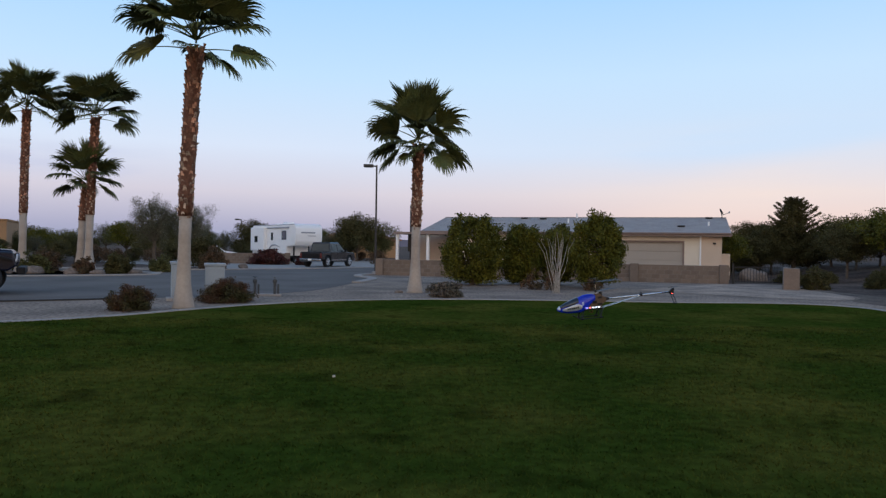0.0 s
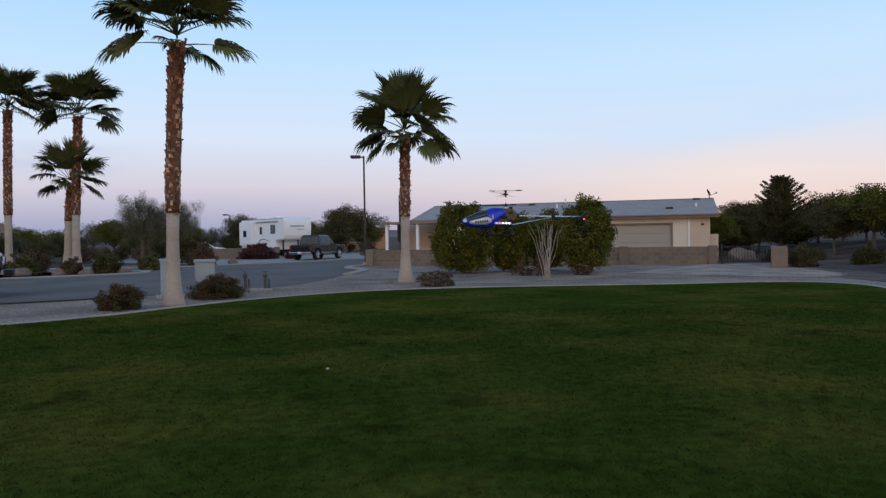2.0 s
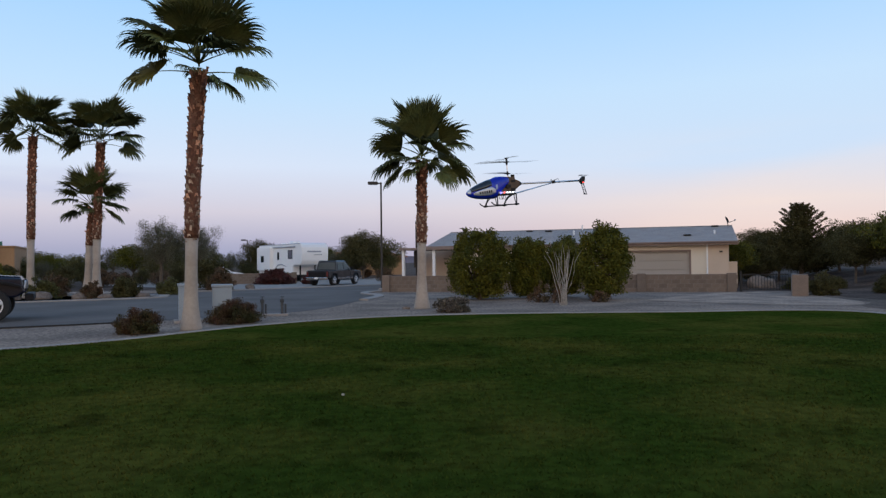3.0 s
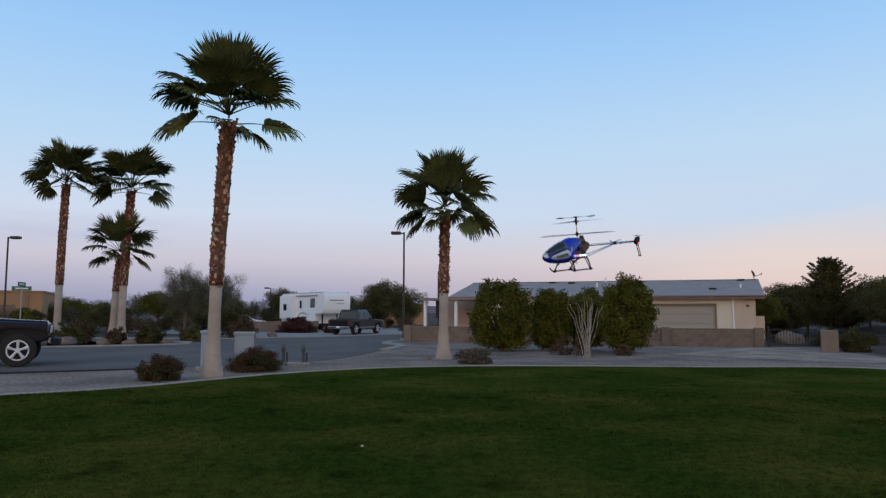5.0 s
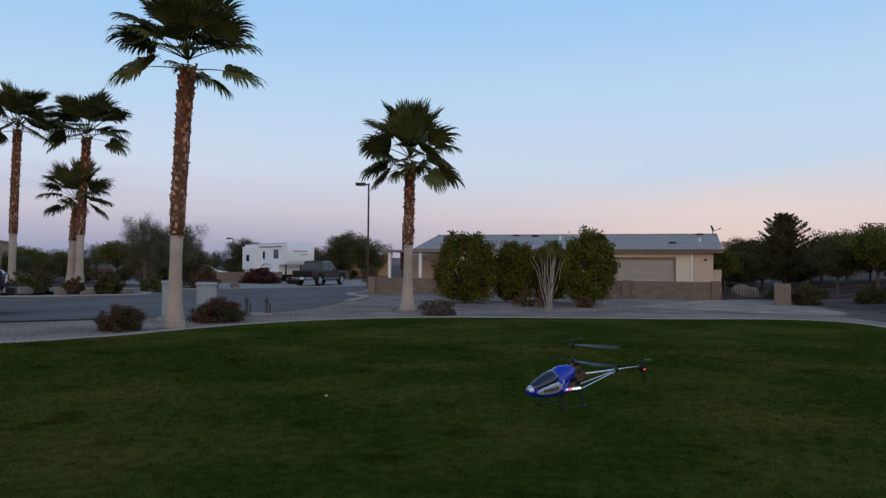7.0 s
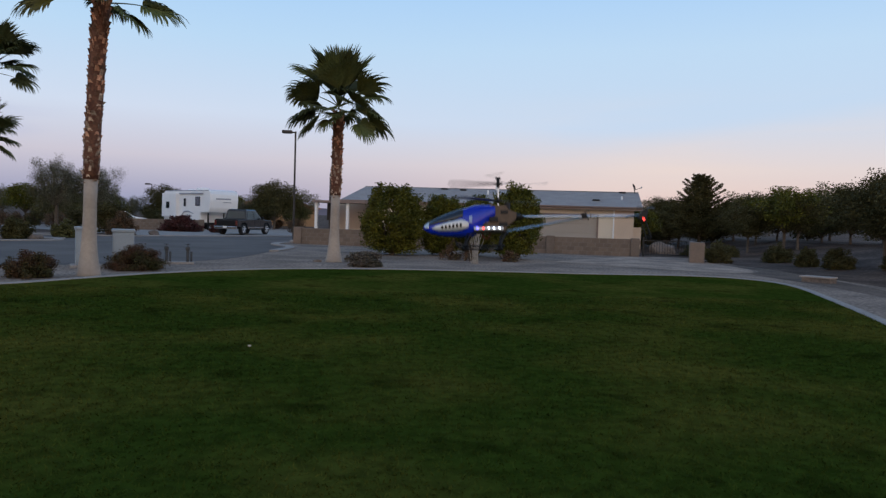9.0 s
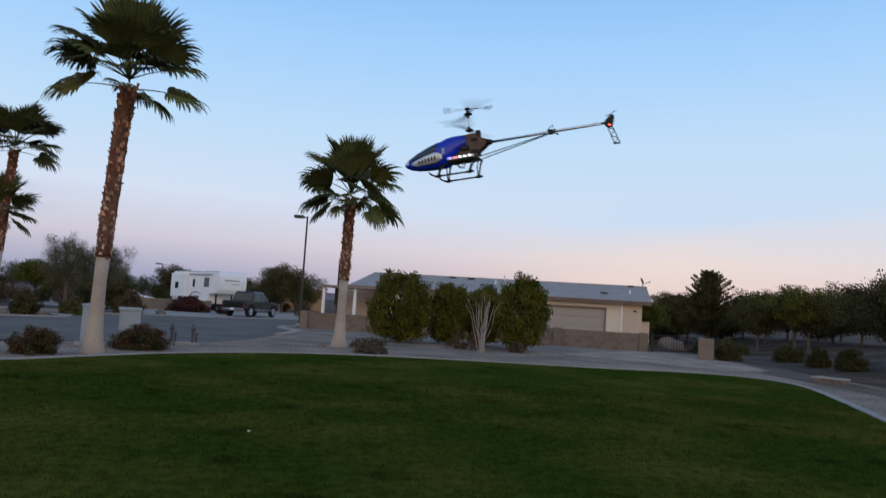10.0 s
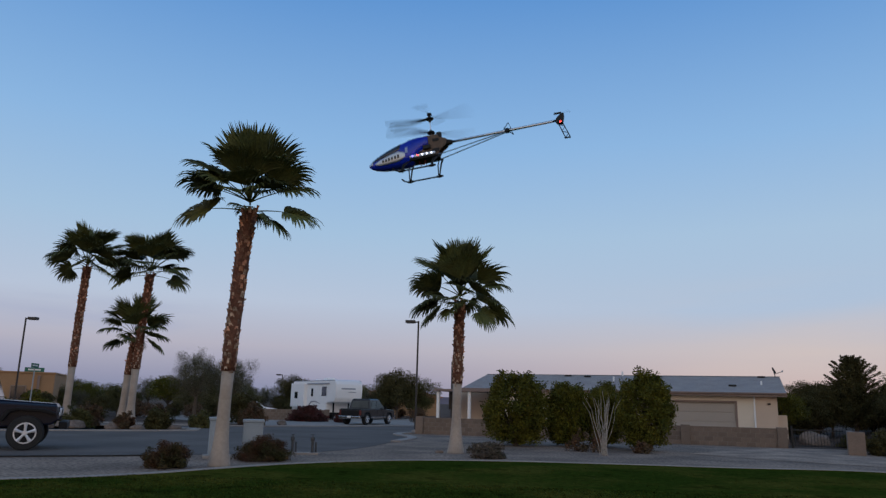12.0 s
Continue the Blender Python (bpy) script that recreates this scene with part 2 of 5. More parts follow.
BOOM = material("boom_metal", (0.7, 0.71, 0.73), 0.2, metal=1.0, vary=0.05, scale=10)
CARBON = material("black_frame", (0.007, 0.007, 0.008), 0.45, vary=0.15, scale=20, spec=0.3)
LITTER = material("pale_scrap", (0.45, 0.42, 0.34), 0.8, vary=0.1)
# pale base paints in sky reflection and light through the truck's windows
CAR_GLASS = material("brightened_car_window", (0.085, 0.1, 0.1), 0.05, vary=0.05, spec=0.8)
BLADE_BLACK = material("rotor_blade", (0.07, 0.075, 0.08), 0.4, vary=0.1)
LED_WHITE = glow("white_led", (0.85, 0.9, 1.0), 4.5)
LED_BLUE = glow("blue_led", (0.12, 0.1, 1.0), 9.0)
LED_RED = glow("red_led", (1.0, 0.06, 0.05), 6.0)


# ---- mesh helpers ----
def part(name, bm, mat, parent=None, label="", m=None, smooth=False):
    me = bpy.data.meshes.new(name)
    bm.to_mesh(me)
    bm.free()
    me.materials.append(mat)
    if smooth:
        for p in me.polygons:
            p.use_smooth = True
    ob = new(name, me)
    if parent is not None:
        ob.parent = parent
    if m is not None:
        ob.matrix_basis = m
    if label:
        ob["label"] = label
    return ob


def thing(name, label, category, m=None, group="", kind=""):
    ob = new(name)
    ob.empty_display_size = 0.2
    if m is not None:
        ob.matrix_basis = m
    return tagged(ob, label, category, group, kind)


def add_box(bm, c, s, rot=0.0, bevel=0.0, m=None):
    mat = Matrix.Translation(c) @ Matrix.Rotation(radians(rot), 4, "Z") @ Matrix.Diagonal((*s, 1))
    if m is not None:
        mat = m @ mat
    r = bmesh.ops.create_cube(bm, size=1, matrix=mat)
    if bevel:
        edges = list({e for v in r["verts"] for e in v.link_edges})
        bmesh.ops.bevel(bm, geom=edges, offset=bevel, segments=2, affect="EDGES", profile=0.5)
    return bm


def boxes(*items, bevel=0.0):
    bm = bmesh.new()
    for c, s in items:
        add_box(bm, c, s, bevel=bevel)
    return bm


def add_tube(bm, pts, radii, n=8, cap=True):
    rings = []
    pts = [Vector(p) for p in pts]
    for i, p in enumerate(pts):
        d = (pts[min(i + 1, len(pts) - 1)] - pts[max(i - 1, 0)]).normalized()
        a = d.cross(Vector((0, 0, 1)) if abs(d.z) < 0.95 else Vector((1, 0, 0))).normalized()
        b = d.cross(a)
        r = radii[i] if isinstance(radii, (list, tuple)) else radii
        rings.append([bm.verts.new(p + r * (math.cos(k * math.tau / n) * a + math.sin(k * math.tau / n) * b)) for k in range(n)])
    for u, v in zip(rings, rings[1:]):
        for k in range(n):
            bm.faces.new((u[k], u[(k + 1) % n], v[(k + 1) % n], v[k]))
    if cap:
        bm.faces.new(rings[0][::-1])
        bm.faces.new(rings[-1])
    return bm


def tube(pts, radii, n=8):
    bm = add_tube(bmesh.new(), pts, radii, n)
    bmesh.ops.recalc_face_normals(bm, faces=bm.faces)
    return bm


def loft(sections, closed=True):
    """Rings of equal length, skinned and capped."""
    bm = bmesh.new()
    rings = [[bm.verts.new(p) for p in ring] for ring in sections]
    n = len(rings[0])
    for u, v in zip(rings, rings[1:]):
        for k in range(n):
            bm.faces.new((u[k], u[(k + 1) % n], v[(k + 1) % n], v[k]))
    if closed:
        bm.faces.new(rings[0])
        bm.faces.new(rings[-1])
    bmesh.ops.recalc_face_normals(bm, faces=bm.faces)
    return bm


def extrude_profile(profile, y0, y1, bevel=0.0):
    """A side outline (x, z) made into a solid from y0 to y1."""
    bm = bmesh.new()
    a = [bm.verts.new((x, y0, z)) for x, z in profile]
    b = [bm.verts.new((x, y1, z)) for x, z in profile]
    n = len(a)
    for k in range(n):
        bm.faces.new((a[k], a[(k + 1) % n], b[(k + 1) % n], b[k]))
    bm.faces.new(a[::-1])
    bm.faces.new(b)
    bmesh.ops.recalc_face_normals(bm, faces=bm.faces)
    if bevel:
        bmesh.ops.bevel(bm, geom=bm.edges[:], offset=bevel, segments=2, affect="EDGES", profile=0.5)
    return bm


def curve(pts, steps=6):
    """Catmull-Rom through the points."""
    P = [Vector((*p, 0)) if len(p) == 2 else Vector(p) for p in pts]
    P = [2 * P[0] - P[1]] + P + [2 * P[-1] - P[-2]]
    out = []
    for i in range(1, len(P) - 2):
        for k in range(steps):
            t = k / steps
            out.append(0.5 * (2 * P[i] + (P[i + 1] - P[i - 1]) * t + (2 * P[i - 1] - 5 * P[i] + 4 * P[i + 1] - P[i + 2]) * t * t + (3 * P[i] - P[i - 1] - 3 * P[i + 1] + P[i + 2]) * t ** 3))
    return out + [P[-2]]


def sheet(outline, z):
    bm = bmesh.new()
    f = bm.faces.new([bm.verts.new((p[0], p[1], z)) for p in outline])
    if f.normal.z < 0:
        f.normal_flip()
    bmesh.ops.triangulate(bm, faces=[f])
    return bm


def ribbon(line, width, height, z=0.0):
    """A raised strip along a line."""
    secs = []
    for i, p in enumerate(line):
        d = (line[min(i + 1, len(line) - 1)] - line[max(i - 1, 0)]).normalized()
        s = Vector((-d.y, d.x, 0)) * width / 2
        e = s * 0.85
        secs.append([p - s + Vector((0, 0, z - 0.05)), p + s + Vector((0, 0, z - 0.05)), p + s + Vector((0, 0, z + height * 0.8)),
                     p + e + Vector((0, 0, z + height)), p - e + Vector((0, 0, z + height)), p - s + Vector((0, 0, z + height * 0.8))])
    return loft(secs)


def quads(name, verts, faces, mat, parent=None, label=""):
    me = bpy.data.meshes.new(name)
    me.from_pydata(verts, [], faces)
    me.materials.append(mat)
    ob = new(name, me)
    if parent is not None:
        ob.parent = parent
    if label:
        ob["label"] = label
    return ob


def leaf_mesh(name, centers, size, rng, aspect=0.5, flat=0.0):
    """One rhombic leaf at each centre, turned at random."""
    n = len(centers)
    d = rng.normal(size=(n, 3))
    d[:, 2] = d[:, 2] * (1 - flat)
    d /= np.linalg.norm(d, axis=1)[:, None]
    e = np.cross(d, rng.normal(size=(n, 3)))
    e /= np.linalg.norm(e, axis=1)[:, None]
    s = size * rng.uniform(0.6, 1.35, n)[:, None]
    v = np.stack([centers - d * s, centers + e * s * aspect, centers + d * s, centers - e * s * aspect], 1).reshape(-1, 3)
    f = np.arange(4 * n).reshape(n, 4)
    me = bpy.data.meshes.new(name)
    me.from_pydata(v.tolist(), [], f.tolist())
    return me


# ---- ground, lawn, road ----
def make_ground():
    bm = bmesh.new()
    bmesh.ops.create_grid(bm, x_segments=40, y_segments=40, size=3000, matrix=pose(0, 0, 0))
    tagged(part("ground", bm, DIRT), "bare brown desert soil reaching to the horizon", "ground", kind="structure")
    bed = [(-70, -40), (16, -40), (12, 3), (15.5, 20), (15.5, 27), (16.6, 34.6), (14, 35.0), (-3.5, 39.8), (-6, 42), (-10, 44), (-18, 47), (-30, 43), (-42, 35), (-70, 8)]
    tagged(part("gravel_bed", sheet([Vector((*p, 0)) for p in bed], 0.004), GRAVEL), "grey-brown gravel bed between lawn and street", "gravel", kind="structure")


LAWN_EDGE = curve([(-34, 3.5), (-20, 8.2), (-12.5, 11.6), (-8.5, 13.85), (-7.0, 15.3), (-6.05, 16.9), (-4.65, 18.9), (-2.4, 20.75), (0.4, 21.6), (3.6, 21.75),
                   (7.0, 21.65), (9.6, 21.85), (11.3, 21.5), (12.05, 20.2), (11.8, 18.3), (10.7, 15.4), (9.25, 11.9), (7.5, 8.0), (6.6, 3.0), (6.4, -6.0), (7.0, -30.0)], 6)


def make_lawn():
    outline = LAWN_EDGE + [Vector((-34, -30, 0))]
    lawn = part("lawn", sheet(outline, 0.03), TURF)
    tagged(lawn, "short dark green mown lawn with faint dry patches", "lawn", kind="structure")
    tagged(part("lawn_edging", ribbon(LAWN_EDGE, 0.2, 0.05), CONCRETE), "pale concrete edging strip around the lawn", "edging", kind="structure")


def inside(p, poly):
    hit = False
    for a, b in zip(poly, poly[1:] + poly[:1]):
        if (a.y > p[1]) != (b.y > p[1]) and p[0] < (b.x - a.x) * (p[1] - a.y) / (b.y - a.y) + a.x:
            hit = not hit
    return hit


def make_grass():
    rng = np.random.default_rng(3)
    n = 150000
    y = 3.0 + 12.0 * rng.random(n) ** 1.3
    x = (rng.random(n) * 2 - 1) * (2.6 + y * 0.76)
    # thinner over the rest of the lawn
    y = np.concatenate([y, -12 + 32 * rng.random(26000)])
    x = np.concatenate([x, -20 + 36 * rng.random(26000)])
    poly = LAWN_EDGE + [Vector((-34, -30, 0))]
    keep = np.array([inside((a, b), poly) for a, b in zip(x, y)])
    x, y = x[keep], y[keep]
    n = len(x)
    a = rng.random(n) * math.tau
    h = rng.uniform(0.012, 0.03, n)
    w = 0.0018 + 0.00095 * np.abs(y)
    lean = rng.normal(0, 0.022, (n, 2))
    base = np.stack([x, y, np.full(n, 0.028)], 1)
    side = np.stack([np.cos(a) * w, np.sin(a) * w, np.zeros(n)], 1)
    tip = base + np.stack([lean[:, 0], lean[:, 1], h], 1)
    v = np.stack([base - side, base + side, tip], 1).reshape(-1, 3)
    ob = quads("grass", v.tolist(), np.arange(3 * n).reshape(n, 3).tolist(), BLADE)
    tagged(ob, "short green grass blades of the lawn", "grass", kind="stuff")


ROAD_NEAR = [(-45, 1.0), (-24, 11.9), (-11.5, 18.7), (-9.2, 20.05), (-7.3, 21.5), (-5.6, 23.0), (-4.5, 25.2), (-3.95, 28.6), (-3.65, 32.0)]
CORNER = curve([(-4.5, 25.2), (-3.95, 28.6), (-3.5, 32.0), (-3.3, 34.0), (-3.6, 35.6), (-4.3, 37.1), (-4.4, 38.7), (-3.5, 40.4), (1.5, 46.5)], 5)
FAR_LEFT = curve([(-52, 12.5), (-30, 25.5), (-21, 30.9), (-17.2, 33.1), (-15.0, 34.6), (-14.3, 36.0), (-15.4, 37.4), (-19.0, 38.4), (-60, 44.0)], 5)
FAR_BACK = curve([(-60, 48.0), (-22, 42.2), (-14.6, 42.9), (-12.0, 45.2), (-8.4, 48.3), (-4.0, 53.5), (4.0, 64.0)], 5)


def verge_height(x, y):
    """The bare bank beside the drive rises away from it."""
    edge = np.interp(y, (3, 14, 24.5, 29.5, 34.8, 46), (11.5, 14.6, 15.6, 16.2, 17.4, 18.2))
    t = min(1.0, max(0.0, (x - edge - 1.2) / 8.0)) * min(1.0, max(0.0, (y - 2) / 8))
    return 0.85 * t * t * (3 - 2 * t)


def make_verge():
    bm = bmesh.new()
    nx, ny = 60, 70
    rows = []
    for j in range(ny + 1):
        y = 2 + 78 * (j / ny) ** 1.3
        edge = float(np.interp(y, (3, 14, 24.5, 29.5, 34.8, 46), (11.5, 14.6, 15.6, 16.2, 17.4, 18.2)))
        row = []
        for i in range(nx + 1):
            x = edge + 75 * (i / nx) ** 1.8
            bump = 0.09 * noise.noise(Vector((x * 0.45, y * 0.45, 0))) * min(1, (x - edge) / 2)
            row.append(bm.verts.new((x, y, 0.008 + verge_height(x, y) + max(-0.005, bump))))
        rows.append(row)
    for u, v in zip(rows, rows[1:]):
        for k in range(nx):
            bm.faces.new((u[k], u[k + 1], v[k + 1], v[k]))
    tagged(part("verge", bm, DIRT, smooth=True), "bare brown dirt bank under the trees", "ground", kind="structure")


def make_road():
    near = curve(ROAD_NEAR, 5)
    outline = near + CORNER[10:] + FAR_BACK[::-1] + FAR_LEFT[::-1]
    tagged(part("road", sheet(outline, 0.012), ASPHALT), "worn grey asphalt street that bends away between gravel verges", "road", kind="structure")
    tagged(part("kerb_near", ribbon(near[:17], 0.12, 0.05), IRON), "thin dark rubber edging along the street", "edging", kind="structure")
    for name, line in (("kerb_corner", CORNER[8:]), ("kerb_left", FAR_LEFT), ("kerb_back", FAR_BACK)):
        tagged(part(name, ribbon(line, 0.42, 0.07), CONCRETE), "pale concrete kerb along the street", "kerb", kind="structure")
    drive = [(-30, 60), (-14.0, 44.9), (-12.1, 46.6), (-8.4, 49.5), (-4.4, 54.2), (-1, 58.6), (-4, 74), (-24, 80)]
    tagged(part("pavement", sheet([Vector((*p, 0)) for p in drive], 0.02), CONCRETE), "pale concrete driveway under the pickup and the trailer", "driveway", kind="structure")
    sand = curve([(7.6, 28.4), (10.0, 31.2), (12.9, 34.4), (16.2, 34.5), (15.2, 30.0), (15.0, 27.6), (14.4, 25.2), (13.0, 23.9), (11.4, 24.8), (9.2, 26.4)], 4)
    track = curve([(15.4, 30.0), (16.0, 27.5), (15.6, 24.5), (14.6, 19.5), (12.9, 14.0), (10.9, 9.0), (9.9, 3.0), (8.6, 3.0), (9.6, 8.0), (11.3, 12.0), (12.5, 15.4), (13.2, 18.8), (13.3, 21.4), (13.4, 23.6), (14.7, 25.4), (15.1, 27.6)], 4)
    tagged(part("gravel_track", sheet(track, 0.009), TRACK), "worn brown gravel track along the lawn", "track", kind="structure")
    tagged(part("driveway", sheet(sand, 0.014), SAND), "pale sandy gravel drive leading to the gate", "driveway", kind="structure")


make_ground()
make_lawn()
make_road()
make_verge()
make_grass()


# ---- fan palms ----
def grow_frond(rng, bearing, pitch, size, age, roll, start):
    """One fan leaf in the palm's space: a stalk that bows, then pleated leaflets, joined near the hub, whose ends hang by their weight.
    age: 0 young and stiff, 1 old and slack."""
    verts, faces = [], []
    down = Vector((0, 0, -1))
    b, p = radians(bearing), radians(pitch)
    ahead = Vector((math.cos(b) * math.cos(p), math.sin(b) * math.cos(p), math.sin(p)))
    side = Vector((-math.sin(b), math.cos(b), 0))
    side = (Matrix.Rotation(radians(roll), 3, ahead) @ side).normalized()

    def strip(ring):
        k = len(verts)
        verts.extend(ring)
        for i in range(0, len(ring) - 2, 2):
            faces.append((k + i, k + i + 1, k + i + 3, k + i + 2))

    lp = size * (0.62 + 0.26 * age) * rng.uniform(0.85, 1.15)
    c, d = start.copy(), ahead.copy()
    flat, tall = [], []
    for i in range(7):
        w = size * (0.026 - 0.0022 * i)
        up = side.cross(d).normalized()
        flat += [tuple(c - side * w), tuple(c + side * w)]
        tall += [tuple(c - up * w * 0.7), tuple(c + up * w * 0.7)]
        if i < 6:
            c = c + d * lp / 6
            d = (d + down * (0.01 + 0.045 * age)).normalized()
    strip(flat)
    strip(tall)
    hub, ahead = c, d
    n = 52
    spread = 40 + 64 * age + rng.uniform(-6, 6)
    reach = size * (1.2 - 0.24 * age)
    slack = min(1.0, 0.18 + 1.2 * age)
    cup = 0.2 + 0.12 * age
    normal = side.cross(ahead).normalized()
    for i in range(n):
        u = -1 + 2 * (i + rng.uniform(-0.35, 0.35)) / (n - 1)
        a = radians(spread * u)
        ln = reach * (0.68 + 0.32 * math.cos(a)) * rng.uniform(0.84, 1.08)
        d = (ahead * math.cos(a) + side * math.sin(a) + normal * (0.1 - cup * abs(u) ** 1.6)).normalized()
        across = (side * math.cos(a) - ahead * math.sin(a)).normalized()
        limp = slack * rng.uniform(0.55, 1.5)
        c, ring = hub.copy(), []
        steps = 9
        for k in range(steps):
            t = k / (steps - 1)
            w = size * (0.008 + 0.058 * t * max(0.0, 1.0 - t / 0.62) + 0.0155 * math.sin(math.pi * min(1, t * 1.02)) ** 0.7) * (1 if t < 0.97 else 0.25)
            pleat = side.cross(d).normalized() * w * 0.45 * (1 if i % 2 else -1)
            ring += [tuple(c - across * w + pleat), tuple(c + across * w - pleat)]
            c = c + d * ln / (steps - 1)
            if t > 0.3:
                d = (d + down * limp * (0.1 + 1.75 * max(0, t - 0.4))).normalized()
        strip(ring)
    me = bpy.data.meshes.new("frond")
    me.from_pydata(verts, [], faces)
    return me


def fan_palm(x, y, height, ring, r_base, r_ring, r_top, lean=(0.0, 0.0), low=(), crown=1.0, seed=1, label="", count=30, turn=0.0, fall=62):
    """height: of the bud at the trunk's top. low: hanging fronds as (bearing, pitch, size, old)."""
    rng = random.Random(seed)
    palm = thing("palm_tree", label, "palm tree", pose(x, y, 0), "fan palms by the street")

    def axis(z):
        t = z / height
        return Vector((lean[0] * t * t, lean[1] * t * t, z))

    zs = [0, 0.08, 0.25, 0.6, 1.1, 1.7, ring]
    rs = [r_base * 1.06, r_base * 0.98, r_base * 0.85, (r_base + r_ring) * 0.4, r_ring * 0.84, r_ring * 0.79, r_ring * 0.82]
    part("lower_trunk", tube([axis(z) - Vector((0, 0, 0.06 if z == 0 else 0)) for z in zs], rs, 18), BARK_GREY, palm, "smooth pale shaved lower trunk", smooth=True)
    zs = [ring + (height - ring) * k / 10 for k in range(11)]
    part("upper_trunk", tube([axis(z) for z in zs], [(r_ring * 1.02 + (r_top - r_ring) * k / 10) * 0.93 for k in range(11)], 14), BARK_RED, palm, "rough red-brown trunk with old leaf bases", smooth=True)
    # old leaf bases in a spiral, bleached towards the shaved part
    piles = ([], []), ([], [])
    step = 0.017
    for k in range(-6, int((height - ring) / step)):
        z = ring + k * step
        share = max(0.0, (z - ring) / (height - ring))
        a = k * 2.39996 + rng.uniform(-0.6, 0.6)
        r = (r_ring * 1.02 + (r_top - r_ring) * share) * 0.89
        c, out = axis(z), Vector((math.cos(a), math.sin(a), 0))
        s = Vector((-out.y, out.x, 0))
        ln, w = rng.uniform(0.04, 0.11) + 0.05 * share ** 3, rng.uniform(0.025, 0.06)
        if k < 0:
            ln *= 0.5
        flare = rng.uniform(0.2, 0.5) + 0.2 * share + (0.6 if rng.random() < 0.06 else 0)
        base, tip = c + out * r, c + out * (r + ln * flare) + Vector((0, 0, ln * 1.15))
        verts, faces = piles[1 if rng.random() < 1.0 - 1.45 * share else 0]
        k0 = len(verts)
        tilt = s * rng.uniform(-0.025, 0.025)
        verts += [tuple(base - s * w), tuple(base + s * w), tuple(tip + s * w * 0.6 + tilt), tuple(tip - s * w * 0.6 + tilt),
                  tuple(base - s * w * 0.5 + Vector((0, 0, ln * 1.3)))]
        faces += [(k0, k0 + 1, k0 + 2, k0 + 3), (k0, k0 + 3, k0 + 4), (k0 + 1, k0 + 4, k0 + 2), (k0 + 3, k0 + 2, k0 + 4)]
    quads("leaf_base", *piles[0], BOOT, palm, "red-brown stubs of cut palm leaves around the trunk")["kind"] = "stuff"
    quads("old_leaf_base", *piles[1], BOOT_PALE, palm, "bleached stubs of old palm leaves low on the trunk")["kind"] = "stuff"
    top = axis(height)

    def place(bearing, pitch, size, off, old=False):
        age = min(1.0, max(0.0, (72 - pitch) / 78))
        me = grow_frond(rng, bearing, pitch, crown * 0.84 * size, 1.0 if old else age, -42 if old else rng.uniform(-38, 38), top + Vector((0, 0, off)))
        me.materials.append(FROND_OLD if old else FROND)
        new("frond", me).parent = palm

    for k in range(count):
        t = (k + 0.5) / count
        pitch = 88 - fall * t ** 0.85 + rng.uniform(-9, 9)
        place(turn + k * 137.5 + rng.uniform(-12, 12), pitch, rng.uniform(0.82, 1.05), 0.06 + 0.34 * (1 - t))
    for bearing, pitch, size, old in low:
        place(bearing, pitch, size, -0.06 if pitch < 22 else 0.2, old)
    return palm


# lower fronds: bearing, pitch, size, old
SIDES = ((176, 2, 0.9, False), (192, 22, 1.0, False), (172, 44, 1.0, False), (186, 64, 1.0, False), (4, -2, 0.9, False), (-12, 20, 1.0, False), (8, 42, 1.0, False), (-4, 62, 1.0, False),
         (-90, 12, 0.65, False), (-70, 46, 0.9, False), (-115, 58, 0.95, False), (80, 30, 0.9, False), (110, 52, 0.95, False), (215, 40, 0.85, False), (-35, 36, 0.85, False))
fan_palm(-6.36, 17.75, 6.38, 2.26, 0.27, 0.186, 0.19, (0.23, 0.0),
         ((182, 12, 1.1, True), (176, 30, 1.1, False), (190, 44, 1.1, False), (174, 60, 1.12, False), (204, 22, 0.82, False),
          (4, 8, 1.02, False), (-22, -14, 0.8, False), (10, 28, 1.0, False), (-8, 44, 1.05, False), (6, 62, 1.12, False),
          (-90, 80, 1.05, False), (90, 76, 1.05, False), (-60, 70, 1.05, False), (-125, 72, 1.05, False),
          (-90, 38, 0.72, False), (-66, 24, 0.64, False), (-114, 22, 0.64, False), (-90, 10, 0.5, False), (-75, 56, 0.88, False), (-112, 54, 0.88, False), (-42, 30, 0.78, False), (-140, 34, 0.8, False),
          (85, 40, 0.9, False), (58, 58, 1.0, False), (122, 60, 1.0, False), (100, 18, 0.75, False)),
         1.27, 4, "tall fan palm with shaved lower trunk beside the lawn", 3, 20, 20)
fan_palm(-0.95, 25.0, 5.08, 2.28, 0.29, 0.19, 0.175, (0.05, 0.0),
         ((184, 6, 1.02, False), (172, 30, 1.0, False), (190, 27, 0.95, False), (178, 50, 1.05, False), (196, 68, 1.05, False), (205, -14, 0.85, False), (236, -18, 0.62, False), (165, 12, 0.85, False),
          (2, 42, 1.02, False), (-12, 24, 0.92, False), (12, 20, 0.86, False), (-6, -2, 0.98, False), (-26, -16, 0.85, False), (14, -8, 0.82, False), (-4, 66, 1.05, False),
          (-90, 34, 0.66, False), (-68, 14, 0.56, False), (-112, 18, 0.56, False), (-95, 56, 0.85, False), (-60, 62, 0.9, False), (-122, 64, 0.9, False), (-90, 0, 0.42, False), (-98, 78, 0.98, False), (-84, 24, 0.6, False), (-140, 20, 0.72, False), (-42, 22, 0.72, False), (-102, 6, 0.55, False),
          (88, 36, 0.85, False), (60, 58, 0.95, False), (118, 60, 0.95, False), (70, 12, 0.7, False)),
         1.33, 9, "fan palm with hanging lower fronds on the gravel", 4, 75, 22)
